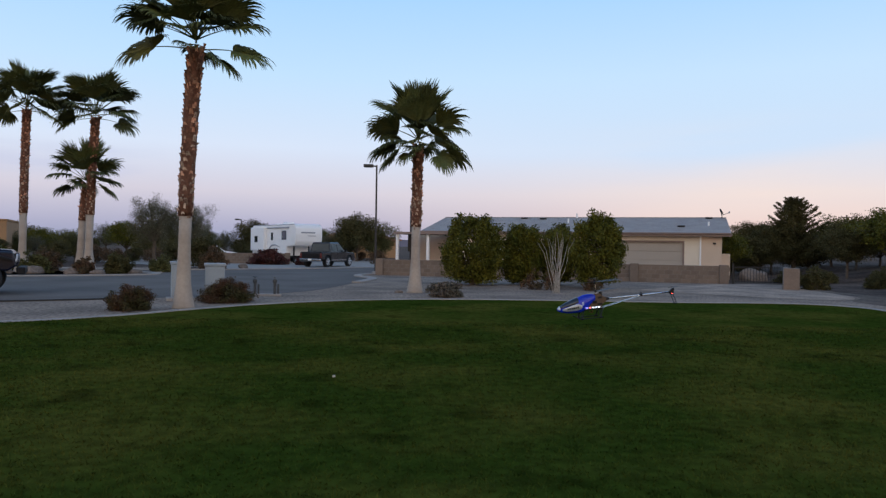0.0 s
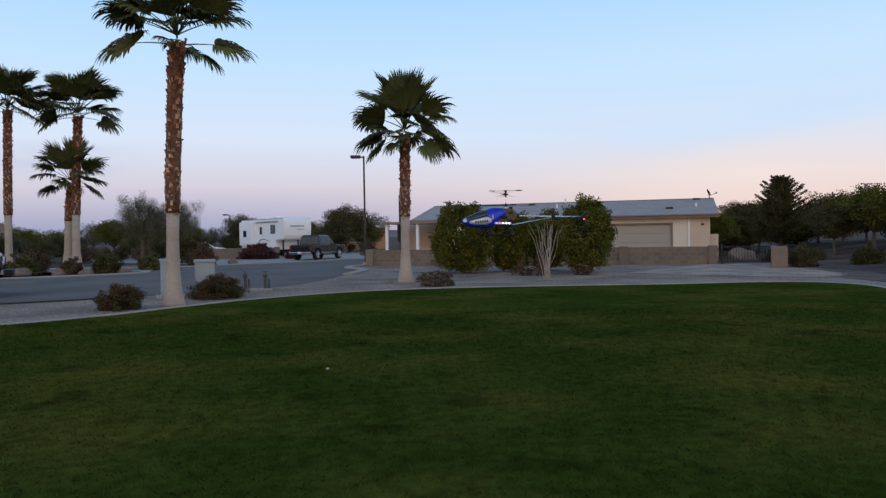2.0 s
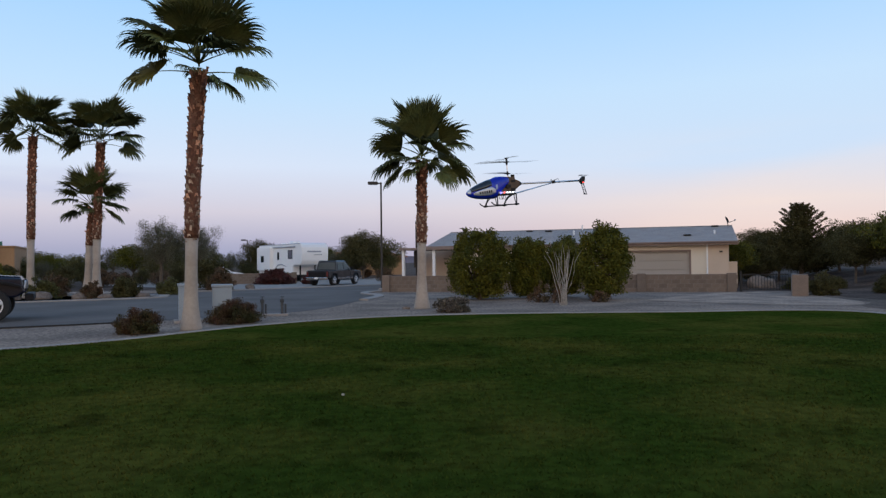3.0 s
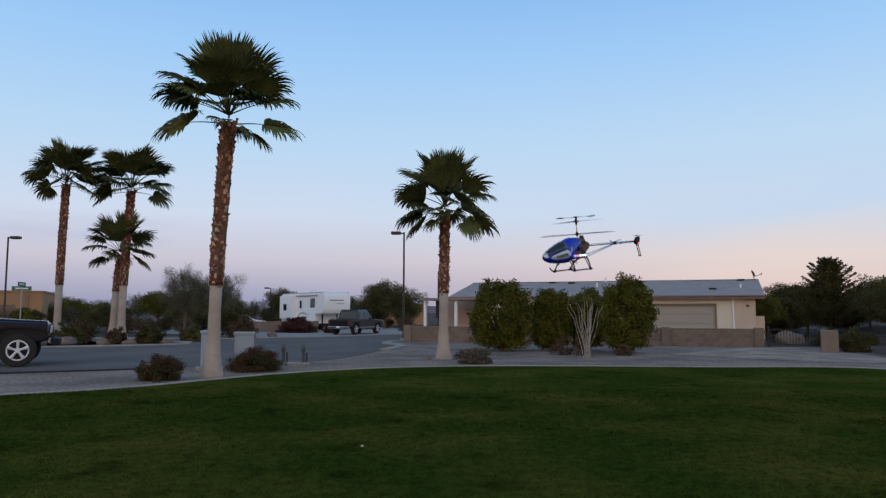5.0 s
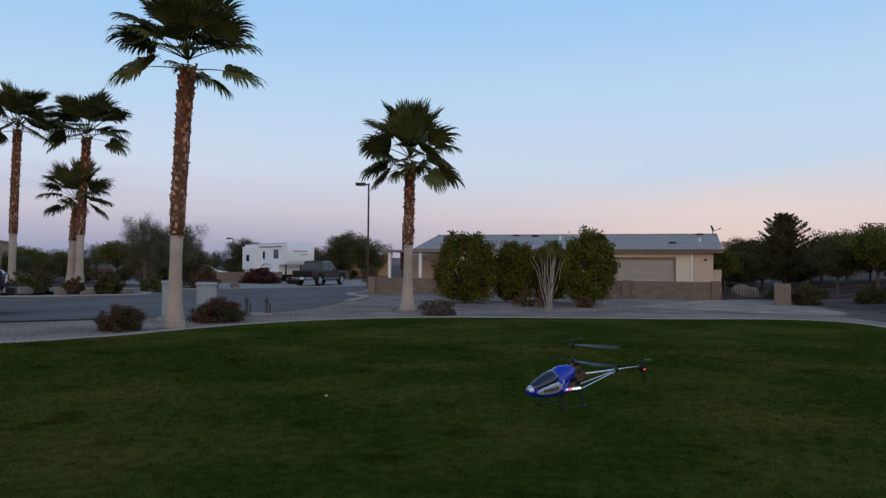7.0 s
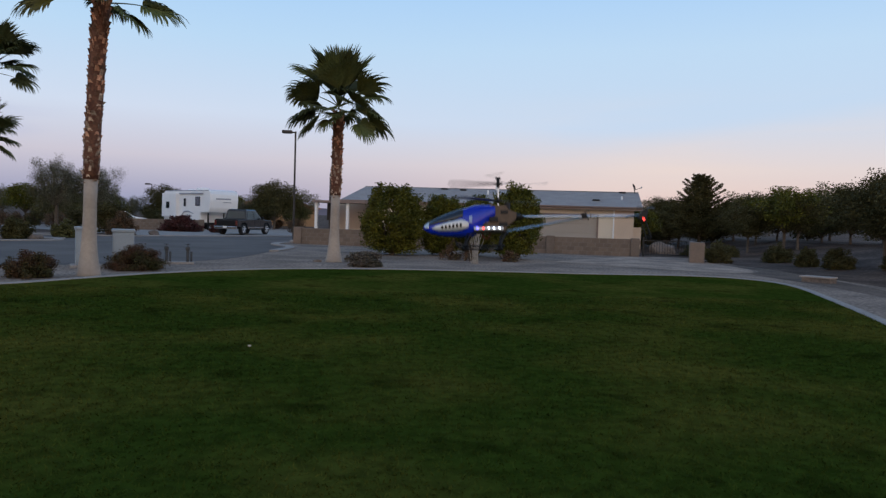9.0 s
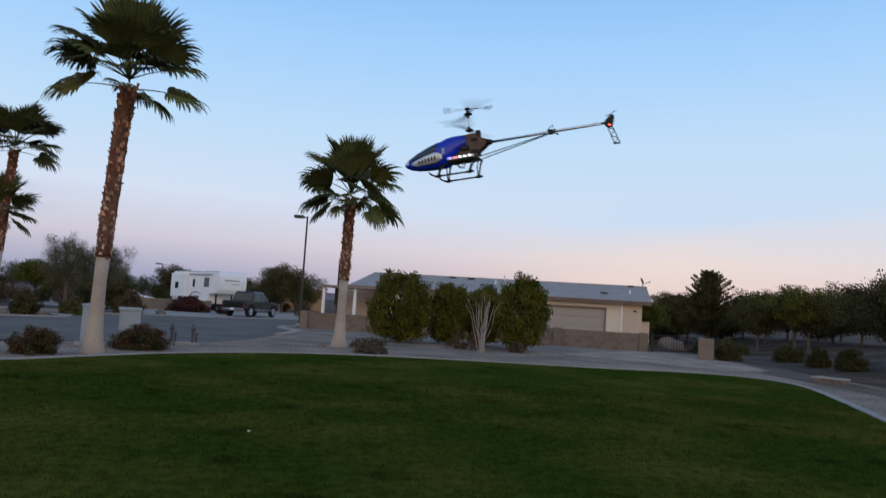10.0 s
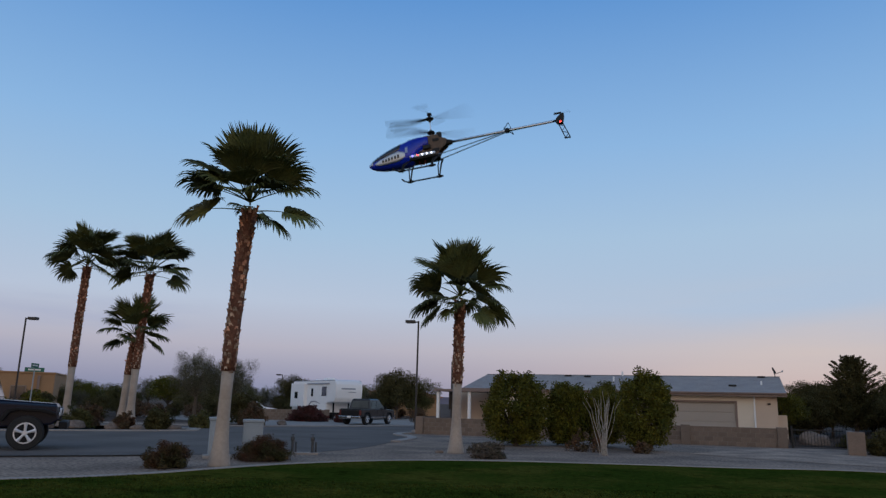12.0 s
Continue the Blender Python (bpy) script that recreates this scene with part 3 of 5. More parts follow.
fan_palm(-18.42, 37.6, 8.05, 3.0, 0.42, 0.235, 0.215, (0.28, 0.0), SIDES, 1.62, 14, "tall fan palm beyond the street", 10, 40, 80)
fan_palm(-19.0, 37.9, 4.6, 2.7, 0.4, 0.225, 0.19, (0.25, 0.0), SIDES[:13], 1.45, 21, "shorter fan palm close to a taller one", 7, 10, 80)
fan_palm(-21.35, 36.7, 8.25, 3.0, 0.4, 0.215, 0.19, (0.14, 0.0), SIDES, 1.5, 27, "tall fan palm beyond the street", 10, 90, 80)


# ---- bushes and trees ----
def clumps(rng, n, size, power=3.0, hollow=0.72):
    """Centres near the skin of a rounded box."""
    d = rng.normal(size=(n, 3))
    d /= (np.abs(d) ** power).sum(1)[:, None] ** (1 / power)
    return d * rng.uniform(hollow, 1.0, n)[:, None] * np.array(size)


def around(rng, centers, per, radius):
    c = np.repeat(centers, per, 0)
    return c + np.clip(rng.normal(size=c.shape), -1.7, 1.7) * np.array(radius)


def citrus(x, y, w, d, h, seed, label, n=150):
    rng = np.random.default_rng(seed)
    tree = thing("citrus_tree", label, "citrus tree", pose(x, y, 0), "citrus trees by the wall")
    bm = bmesh.new()
    add_tube(bm, [(0, 0, -0.05), (0.03, 0, 0.5), (0.0, 0.02, h * 0.7)], [0.11, 0.09, 0.03], 8)
    c = clumps(rng, n, (w / 2 - 0.12, d / 2 - 0.12, h / 2 - 0.1), 2.6) * (1 + np.clip(0.08 * rng.normal(size=(n, 1)), -0.14, 0.1))
    c[:, 2] += h / 2 + 0.05
    c[:, :2] *= (1 - 0.22 * np.clip(c[:, 2] / h - 0.45, 0, 1))[:, None]
    low = c[:, 2] < 0.35
    c[low, :2] *= 0.95
    c[:, 2] = np.maximum(c[:, 2], 0.16)
    for k in range(0, n, 6):
        add_tube(bm, [(0, 0, 0.3 + 0.3 * (k % 3)), c[k] * 0.6 + np.array([0, 0, 0.2]), c[k]], [0.04, 0.025, 0.008], 5)
    part("trunk", bm, TWIG, tree)
    pts = around(rng, c, 120, (0.12, 0.12, 0.14))
    fill = rng.uniform(-1, 1, size=(5200, 3)) * np.array([w * 0.36, d * 0.36, h * 0.38]) + np.array([0, 0, h * 0.46])
    shoots = c[c[:, 2] > h * 0.8]
    if len(shoots):
        pts = np.concatenate([pts, around(rng, shoots[:16] + np.array([0, 0, 0.11]), 40, (0.05, 0.05, 0.11))])
    pts = np.concatenate([pts, fill])
    pts = pts[pts[:, 2] > 0.07]
    me = leaf_mesh("crown", pts, 0.05, rng, 0.52)
    me.materials.append(CITRUS)
    ob = new("crown", me)
    ob.parent = tree
    # yellow beads put in as flecks of brightly lit leaf
    bm = bmesh.new()
    for k in rng.integers(0, n, 46):
        p = c[k] * np.array([1.02, 1.02, 0.97])
        bmesh.ops.create_icosphere(bm, subdivisions=1, radius=0.034, matrix=Matrix.Translation(p))
    f = part("fruit", bm, LIT_LEAF_FLECK, tree, "small yellow flecks standing for lit leaves in the crown")
    f["kind"] = "stuff"
    return tree


citrus(1.26, 30.5, 2.8, 2.4, 2.95, 1, "dense rounded citrus tree with leaves down to the gravel", 190)
citrus(3.45, 31.3, 1.9, 1.9, 2.52, 2, "smaller citrus tree in a row by the wall")
citrus(5.0, 31.4, 1.6, 1.7, 2.5, 3, "citrus tree with yellowish top behind the ocotillo", 120)
citrus(6.2, 29.4, 2.35, 2.2, 3.0, 4, "tall citrus tree at the end of the row", 180)


def shrub(x, y, w, h, seed, mat, label, size=0.03, n=90, per=100, category="shrub"):
    rng = np.random.default_rng(seed)
    t = thing("shrub", label, category, pose(x, y, verge_height(x, y)), "low desert shrubs")
    d = rng.normal(size=(n, 3))
    d /= np.linalg.norm(d, axis=1)[:, None]
    d[:, 2] = np.abs(d[:, 2])
    c = d * rng.uniform(0.5, 0.98, (n, 1)) * np.array([w / 2, w / 2, h]) * (1 + 0.12 * rng.normal(size=(n, 1)))
    bm = bmesh.new()
    for k in range(0, n, 3):
        add_tube(bm, [(0, 0, -0.03), c[k] * 0.5 + np.array([0, 0, h * 0.1]), c[k]], [0.014, 0.009, 0.003], 4)
    part("stem", bm, TWIG, t)["kind"] = "stuff"
    pts = around(rng, c, per, (w * 0.055, w * 0.055, h * 0.08))
    pts = pts[pts[:, 2] > 0.02]
    me = leaf_mesh("foliage", pts, size, rng, 0.5)
    me.materials.append(mat)
    ob = new("foliage", me)
    ob.parent = t
    return t


shrub(-7.34, 16.95, 1.02, 0.6, 31, SHRUB_RED, "rounded red-brown flowering shrub on the gravel", 0.022, 110, 170)
shrub(-5.9, 19.75, 1.45, 0.58, 32, SHRUB_RED, "wide red-brown shrub beside the utility cabinets", 0.022, 130, 170)
shrub(0.12, 23.1, 1.2, 0.52, 33, SHRUB_GREY, "low grey shrub at the palm's foot", 0.035)
shrub(3.45, 27.9, 1.0, 0.75, 34, SHRUB_DRY, "dry brown shrub under the citrus trees", 0.035, 50, 26)
shrub(4.15, 27.6, 0.7, 0.8, 35, SHRUB_DRY, "dry brown grassy shrub beside the ocotillo", 0.035, 40, 24)
shrub(5.75, 27.6, 0.75, 0.55, 36, SHRUB_DRY, "dry brown shrub under a citrus tree", 0.035, 50, 26)
shrub(15.75, 30.6, 1.15, 0.95, 37, GREEN_DARK, "dark rounded shrub beside the end of the wall", 0.045, 70, 50)
RIGHT_SHRUBS = ((19.0, 31.3, 1.35, 0.95), (18.55, 28.4, 0.85, 0.85), (18.7, 26.6, 1.2, 0.9), (19.6, 24.4, 1.0, 0.85), (17.6, 36.4, 1.5, 0.7), (19.4, 37.0, 1.7, 0.7), (19.0, 20.5, 1.4, 0.9))
for i, (x, y, w, h) in enumerate(RIGHT_SHRUBS):
    shrub(x, y, w, h * 0.95, 50 + i, GREEN_DARK, "dark rounded desert shrub on the bare verge", 0.036, 100, 110)
LEFT_SHRUBS = ((-16.2, 36.0, 1.6, 1.2), (-17.6, 35.4, 1.2, 0.9), (-20.2, 35.8, 1.7, 1.1), (-22.8, 35.5, 1.6, 1.0), (-20.9, 38.0, 1.6, 1.3), (-15.2, 39.3, 1.6, 1.0), (-24.6, 34.2, 1.5, 1.1), (-13.9, 43.8, 1.8, 1.6))
for i, (x, y, w, h) in enumerate(LEFT_SHRUBS):
    shrub(x, y, w * 0.9, h * 0.85, 70 + i, (GREEN_DARK, SHRUB_DRY, GREEN_MID)[i % 3], ("dark green shrub beyond the street", "dry brown shrub beyond the street", "olive-green shrub beyond the street")[i % 3], 0.05)
shrub(-23.6, 37.4, 2.2, 1.6, 89, CITRUS, "yellow-green hedge beside the street sign", 0.07)
shrub(-26.0, 37.6, 2.4, 1.7, 88, CITRUS, "yellow-green hedge beside the street sign", 0.07)
shrub(-13.6, 56.5, 2.9, 1.15, 90, SHRUB_WINE, "large wine-red shrub before the trailer", 0.08, 90)
shrub(-10.9, 55.6, 1.0, 0.7, 91, SHRUB_WINE, "small wine-red shrub beside the driveway", 0.07, 50)


def boulder(x, y, r, seed):
    bm = bmesh.new()
    bmesh.ops.create_icosphere(bm, subdivisions=3, radius=1.0)
    for v in bm.verts:
        k = 1 + 0.35 * noise.noise(v.co * 1.1 + Vector((seed, 0, 0))) + 0.1 * noise.noise(v.co * 4 + Vector((seed, 3, 0)))
        v.co = Vector((v.co.x * r * k * 1.25, v.co.y * r * k, (v.co.z * 0.7 + 0.3) * r * k))
    tagged(part("boulder", bm, ROCK, m=pose(x, y, verge_height(x, y), 0, 0, seed * 50), smooth=True), "pale weathered boulder or dirt mound on the bare ground", "boulder", "boulders on the verges")


# the last one, behind the gate, stands in for a dirt mound
for i, (x, y, r) in enumerate(((-17.9, 35.0, 0.34), (-19.9, 35.1, 0.42), (-21.0, 34.6, 0.3), (-16.6, 34.8, 0.26), (-22.4, 34.2, 0.36), (-18.6, 36.4, 0.3), (-24.0, 33.4, 0.4), (-15.4, 36.2, 0.24), (-12.9, 46.8, 0.3), (-1.5, 24.8, 0.11), (17.0, 39.5, 0.62))):
    boulder(x, y, r, i + 1)


def ocotillo(x, y):
    rng = random.Random(8)
    t = thing("ocotillo", "bare pale ocotillo with slender canes rising from one foot", "ocotillo", pose(x, y, 0))
    for k in range(16):
        a = k * 2.4
        sp = 0.14 + 0.56 * ((k * 7) % 16) / 16
        h = rng.uniform(1.75, 2.2)
        dx, dy = math.cos(a) * sp, math.sin(a) * sp * 0.8
        pts = [(dx * 0.22, dy * 0.22, -0.03)]
        for s in (0.2, 0.4, 0.6, 0.8, 1.0):
            b = s ** 0.9
            pts.append((dx * b * (1 + 0.15 * (s > 0.8)) + rng.uniform(-0.05, 0.05), dy * b + rng.uniform(-0.05, 0.05), h * s))
        part("cane", tube(pts, [0.0125, 0.0118, 0.011, 0.01, 0.0085, 0.005], 6), CANE, t)
    rg = np.random.default_rng(5)
    top = np.array([[math.cos(k) * 0.45 * rg.random(), math.sin(k) * 0.4 * rg.random(), 1.95 + 0.22 * rg.random()] for k in range(26)])
    me = leaf_mesh("leaf_tuft", around(rg, top, 14, (0.05, 0.05, 0.09)), 0.035, rg)
    me.materials.append(CITRUS)
    ob = new("leaf_tuft", me)
    ob.parent = t
    ob["kind"] = "stuff"


ocotillo(4.1, 25.9)


def tree_kind(seed, h, w, mat, leaf, n_clump, per, name="tree", base=0.28, wisp=1.0, cone=0.0, weep=0.0):
    """Trunk, limbs and crown meshes of one tree, to share between alike trees."""
    rng = np.random.default_rng(seed)
    c = clumps(rng, n_clump, (w / 2, w / 2, h * (1 - base) / 2), 2.0, 0.35)
    c[:, 2] += h * (1 + base) / 2
    k = np.clip((c[:, 2] / h - base) / (1 - base), 0, 1)
    c[:, :2] *= (1 - cone * k)[:, None] * (1 + np.clip(0.22 * rng.normal(size=(n_clump, 1)), -0.4, 0.22))
    bm = bmesh.new()
    add_tube(bm, [(0, 0, -0.1), (0.05 * h * 0.2, 0, h * base), (0, 0.04 * h * 0.3, h * 0.62)], [0.045 * h * 0.6, 0.035 * h * 0.6, 0.012 * h], 8)
    for i in range(0, n_clump, max(1, n_clump // 16)):
        add_tube(bm, [(0, 0, h * base * 0.9), tuple(c[i] * np.array([0.5, 0.5, 0.8])), tuple(c[i])], [0.014 * h, 0.009 * h, 0.003 * h], 5)
    trunk = bpy.data.meshes.new("trunk")
    bm.to_mesh(trunk)
    bm.free()
    trunk.materials.append(TWIG)
    pts = around(rng, c, per, (w * 0.075 * wisp, w * 0.075 * wisp, h * 0.055 * wisp))
    pts[:, 2] -= weep * rng.exponential(1.0, len(pts))
    pts = pts[pts[:, 2] > 0.1]
    crown = leaf_mesh("crown", pts, leaf, rng, 0.55)
    crown.materials.append(mat)
    return trunk, crown


def spire_kind(seed, h, w, mat, leaf):
    """A jagged cone: straight branches rising outward in tiers, each a spray of leaves."""
    rng = np.random.default_rng(seed)
    bm = bmesh.new()
    add_tube(bm, [(0, 0, -0.1), (0.03, 0.02, h * 0.5), (0, 0, h * 0.97)], [0.14, 0.09, 0.015], 8)
    pts = []
    for k in range(120):
        t = 0.08 + 0.9 * (k + rng.uniform(0, 1)) / 120
        a = k * 2.39996 + rng.uniform(-0.3, 0.3)
        ln = (0.25 + 0.5 * w * (1 - t) ** 0.75) * rng.uniform(0.6, 1.12)
        rise = 0.25 + 0.35 * t
        base = np.array([0, 0, h * t * 0.93])
        tip = base + ln * np.array([math.cos(a), math.sin(a), rise])
        if k % 3 == 0:
            add_tube(bm, [tuple(base), tuple(tip)], [0.025, 0.006], 4)
        n = int(90 + 160 * ln)
        u = rng.uniform(0.12, 1.0, n)
        c = base + u[:, None] * (tip - base)
        c[:, 2] += 0.12 * ln * u * u
        pts.append(c + np.clip(rng.normal(size=(n, 3)), -1.8, 1.8) * (0.03 + 0.13 * (1 - u))[:, None])
    trunk = bpy.data.meshes.new("trunk")
    bm.to_mesh(trunk)
    bm.free()
    trunk.materials.append(TWIG)
    crown = leaf_mesh("crown", np.concatenate(pts), leaf, rng, 0.5)
    crown.materials.append(mat)
    return trunk, crown


def plant(kind, x, y, size, turn, label, group="", name="tree", squash=1.0):
    t = thing(name, label, "tree", pose(x, y, verge_height(x, y), 0, 0, turn), group)
    for nm, me in zip(("trunk", "crown"), kind):
        o = new(nm, me)
        o.parent = t
        o.matrix_basis = Matrix.Diagonal((size, size, size * squash, 1))
    return t


BROAD = tree_kind(101, 4.2, 4.6, GREEN_DARK, 0.06, 120, 190, base=0.2, wisp=0.9)
ROUND = tree_kind(102, 4.0, 3.8, GREEN_MID, 0.06, 90, 190, base=0.15)
WISPY = tree_kind(103, 4.6, 3.4, GREEN_GREY, 0.028, 130, 260, base=0.4, wisp=0.62, weep=0.3)
SPIRE = spire_kind(104, 5.2, 5.4, GREEN_DARK, 0.06)
OLIVE = tree_kind(106, 4.3, 4.0, CITRUS, 0.065, 100, 150, base=0.3, wisp=0.9)
HEDGY = tree_kind(105, 2.6, 3.6, GREEN_DARK, 0.075, 70, 130, base=0.05)
STEM = tree_kind(108, 4.2, 4.2, GREEN_DARK, 0.055, 120, 200, base=0.34, wisp=0.85)

# behind the house's gable and along the bare verge
for kind, x, y, size, turn, sq in (
        (SPIRE, 22.6, 46.6, 0.98, 20, 0.98), (BROAD, 20.4, 46.8, 0.62, 50, 1.0), (ROUND, 25.0, 46.5, 0.8, 120, 1.0), (BROAD, 26.0, 43.0, 0.69, 0, 1.0), (BROAD, 21.6, 47.6, 0.8, 10, 1.0),
        (ROUND, 27.0, 40.0, 0.75, 200, 1.0), (BROAD, 26.8, 37.2, 0.72, 75, 1.0), (BROAD, 29.5, 36.5, 0.8, 160, 1.0), (BROAD, 24.0, 42.0, 0.7, 310, 1.05),
        (BROAD, 27.5, 33.5, 0.72, 220, 1.0), (BROAD, 25.0, 27.5, 0.82, 15, 1.0), (ROUND, 30.0, 31.0, 0.85, 40, 1.0), (BROAD, 22.5, 21.5, 0.85, 140, 1.0),
        (HEDGY, 20.5, 48.5, 0.9, 200, 1.0), 
        (HEDGY, 24.0, 47.5, 0.9, 70, 1.0), (HEDGY, 30.0, 46.0, 1.1, 20, 1.0), (HEDGY, 18.6, 47.5, 0.6, 40, 1.0), (BROAD, 31.0, 40.0, 0.95, 95, 1.0), (ROUND, 33.0, 48.0, 1.0, 60, 1.0), (BROAD, 36.0, 42.0, 1.0, 300, 1.0), (ROUND, 19.3, 50.0, 0.7, 33, 1.0)):
    plant(kind, x, y, size, turn, "dark green tree on the bare verge beside the house", "trees beside the house", squash=sq)
for x, y, size, turn in ((21.3, 38.1, 0.66, 0), (23.2, 36.4, 0.7, 60), (19.3, 24.8, 0.84, 130), (19.0, 22.4, 0.9, 250)):
    plant(STEM, x, y, size, turn, "dark green tree with a bare slender trunk on the verge", "trees beside the house")
plant(OLIVE, 17.0, 43.5, 0.66, 80, "slim yellow-green tree behind the house corner", "trees beside the house")
plant(OLIVE, 22.7, 36.9, 0.84, 30, "yellow-green tree on the bare verge", "trees beside the house")
# beyond the street
plant(WISPY, -19.6, 49.0, 1.06, 30, "thin grey-green desert tree beyond the street", "trees beyond the street")
plant(WISPY, -17.6, 50.5, 1.0, 140, "thin grey-green desert tree beyond the street", "trees beyond the street")
plant(HEDGY, -15.6, 46.5, 0.75, 90, "rounded green tree beyond the street", "trees beyond the street")
plant(BROAD, -8.6, 72.0, 1.1, 10, "round dark tree behind the pickup truck", "trees beyond the street")
plant(ROUND, -6.6, 73.5, 1.0, 70, "round dark tree behind the pickup truck", "trees beyond the street")
plant(BROAD, -20.0, 76.0, 0.95, 200, "dark tree beside the white trailer", "trees beyond the street")
DRY = tree_kind(107, 2.2, 2.8, SHRUB_DRY, 0.07, 60, 60, base=0.05)
rng_t = random.Random(12)
for k in range(34):
    az = radians(52 - k * 1.35)
    dist = 66 + 16 * rng_t.random() + (8 if k > 26 else 0)
    plant((BROAD, ROUND, HEDGY, OLIVE, WISPY)[rng_t.randrange(5)], -math.sin(az) * dist, math.cos(az) * dist, rng_t.uniform(0.6, 0.95), rng_t.uniform(0, 360),
          "tree in the far tree line", "far tree line")
for k in range(26):
    az = radians(-2 - k * 2.6)
    dist = 80 + 20 * rng_t.random()
    plant((BROAD, ROUND, BROAD)[rng_t.randrange(3)], -math.sin(az) * dist, math.cos(az) * dist, rng_t.uniform(0.7, 1.0), rng_t.uniform(0, 360),
          "dark tree in the far tree line", "far tree line")
for k in range(36):
    az = radians(50 - k * 1.28)
    dist = 56 + 10 * rng_t.random() + (14 if 25 < k < 35 else 0)
    kind = (DRY, HEDGY, DRY, ROUND, WISPY)[rng_t.randrange(5)]
    plant(kind, -math.sin(az) * dist, math.cos(az) * dist, rng_t.uniform(0.45, 0.75), rng_t.uniform(0, 360), "dry brown bush below the far trees" if kind is DRY else "bushy tree in the far tree line", "far tree line")


def make_hills():
    bm = bmesh.new()
    prev = None
    for k in range(181):
        a = radians(-100 + k * 200 / 180)
        x, y = math.sin(a) * 2600, math.cos(a) * 2600
        h = 14 + 34 * noise.fractal(Vector((a * 5, 1.3, 0)), 1.0, 2.0, 5)
        cur = (bm.verts.new((x, y, -2)), bm.verts.new((x * 1.01, y * 1.01, max(2, h))), bm.verts.new((x * 1.05, y * 1.05, -2)))
        if prev:
            bm.faces.new((prev[0], cur[0], cur[1], prev[1]))
            bm.faces.new((prev[1], cur[1], cur[2], prev[2]))
        prev = cur
    tagged(part("backdrop_hills", bm, HILL), "low bluish desert hills on the horizon", "hills", kind="structure")


make_hills()


# ---- house behind the wall: local x along the front, y into the house ----
def make_house():
    h = thing("house", "long low cream house with grey shingle roof and garage", "house", pose(-1.4, 45.0, 0, 0, 0, -18.13))
    L, D, E, R = 18.0, 10.0, 2.58, 3.62
    x0, x1, y0 = 1.95, 17.55, 0.4
    g0, g1, gz = 10.67, 15.48, 2.03
    front = boxes((((x0 + g0) / 2, y0 + 0.09, 1.27), (g0 - x0, 0.18, 2.54)), (((g0 + g1) / 2, y0 + 0.09, (2.54 + gz) / 2), (g1 - g0, 0.18, 2.54 - gz)),
                  (((g1 + 16.43) / 2, y0 + 0.09, 1.27), (16.43 - g1, 0.18, 2.54)))
    part("wall", front, STUCCO, h, "cream siding front wall")
    part("wall", boxes((((16.43 + x1) / 2, y0 + 0.07, 1.27), (x1 - 16.43, 0.2, 2.54))), STUCCO_TAN, h, "warm tan siding at the end of the front")
    for x in (x0 + 0.09, x1 - 0.09):
        bm = extrude_profile([(y0 + 0.2, 0), (D - 0.4, 0), (D - 0.4, E - 0.1), (D / 2, R - 0.12), (y0 + 0.2, E - 0.1)], -0.09, 0.09)
        bmesh.ops.rotate(bm, verts=bm.verts, cent=(0, 0, 0), matrix=Matrix.Rotation(radians(90), 3, "Z"))
        bmesh.ops.translate(bm, verts=bm.verts, vec=(x, 0, 0))
        part("wall", bm, STUCCO_TAN, h)
    part("wall", boxes((((x0 + x1) / 2, D - 0.3, 1.27), (x1 - x0, 0.18, 2.5))), STUCCO, h)
    for nm, ya, yb in (("roof", 0, D / 2), ("roof", D, D / 2)):
        bm = bmesh.new()
        p = [(-0.0, ya, E), (L, ya, E), (L, yb, R), (-0.0, yb, R)]
        a = [bm.verts.new(q) for q in p]
        b = [bm.verts.new((q[0], q[1], q[2] - 0.13)) for q in p]
        bm.faces.new(a)
        bm.faces.new(b[::-1])
        for k in range(4):
            bm.faces.new((a[k], b[k], b[(k + 1) % 4], a[(k + 1) % 4]))
        bmesh.ops.recalc_face_normals(bm, faces=bm.faces)
        roof = part(nm, bm, SHINGLE, h, "grey asphalt shingle roof slope")
        if ya == 0:
            main = roof
    # courses of shingles seen as thin steps
    for k in range(1, 16):
        t = k / 16
        part("shingle_course", boxes(((L / 2, D / 2 * t, E + (R - E) * t + 0.006), (L - 0.02, 0.05, 0.014))), SHINGLE, main)
    part("fascia", boxes(((L / 2, -0.02, E - 0.1), (L + 0.04, 0.045, 0.2))), FASCIA, h, "brown-pink painted fascia board")
    part("gutter", boxes(((L / 2, -0.09, E - 0.04), (L, 0.09, 0.09)), bevel=0.02), FASCIA, h)
    part("ridge_cap", boxes(((L / 2, D / 2, R + 0.01), (L, 0.22, 0.03))), SHINGLE, main)
    part("soffit", boxes(((L / 2, 0.2, E - 0.19), (L - 0.05, 0.38, 0.02))), WHITE, h)
    door = part("garage_door", boxes((((g0 + g1) / 2, y0 + 0.14, gz / 2), (g1 - g0, 0.04, gz))), DOOR, h, "closed beige sectional garage door")
    for k in range(4):
        part("door_panel", boxes((((g0 + g1) / 2, y0 + 0.105, gz * (k + 0.5) / 4), (g1 - g0 - 0.03, 0.035, gz / 4 - 0.025)), bevel=0.008), DOOR, door)
        for j in range(3):
            part("door_rib", boxes((((g0 + g1) / 2, y0 + 0.085, gz * (k + 0.22 + 0.28 * j) / 4), (g1 - g0 - 0.06, 0.012, 0.02))), DOOR, door)
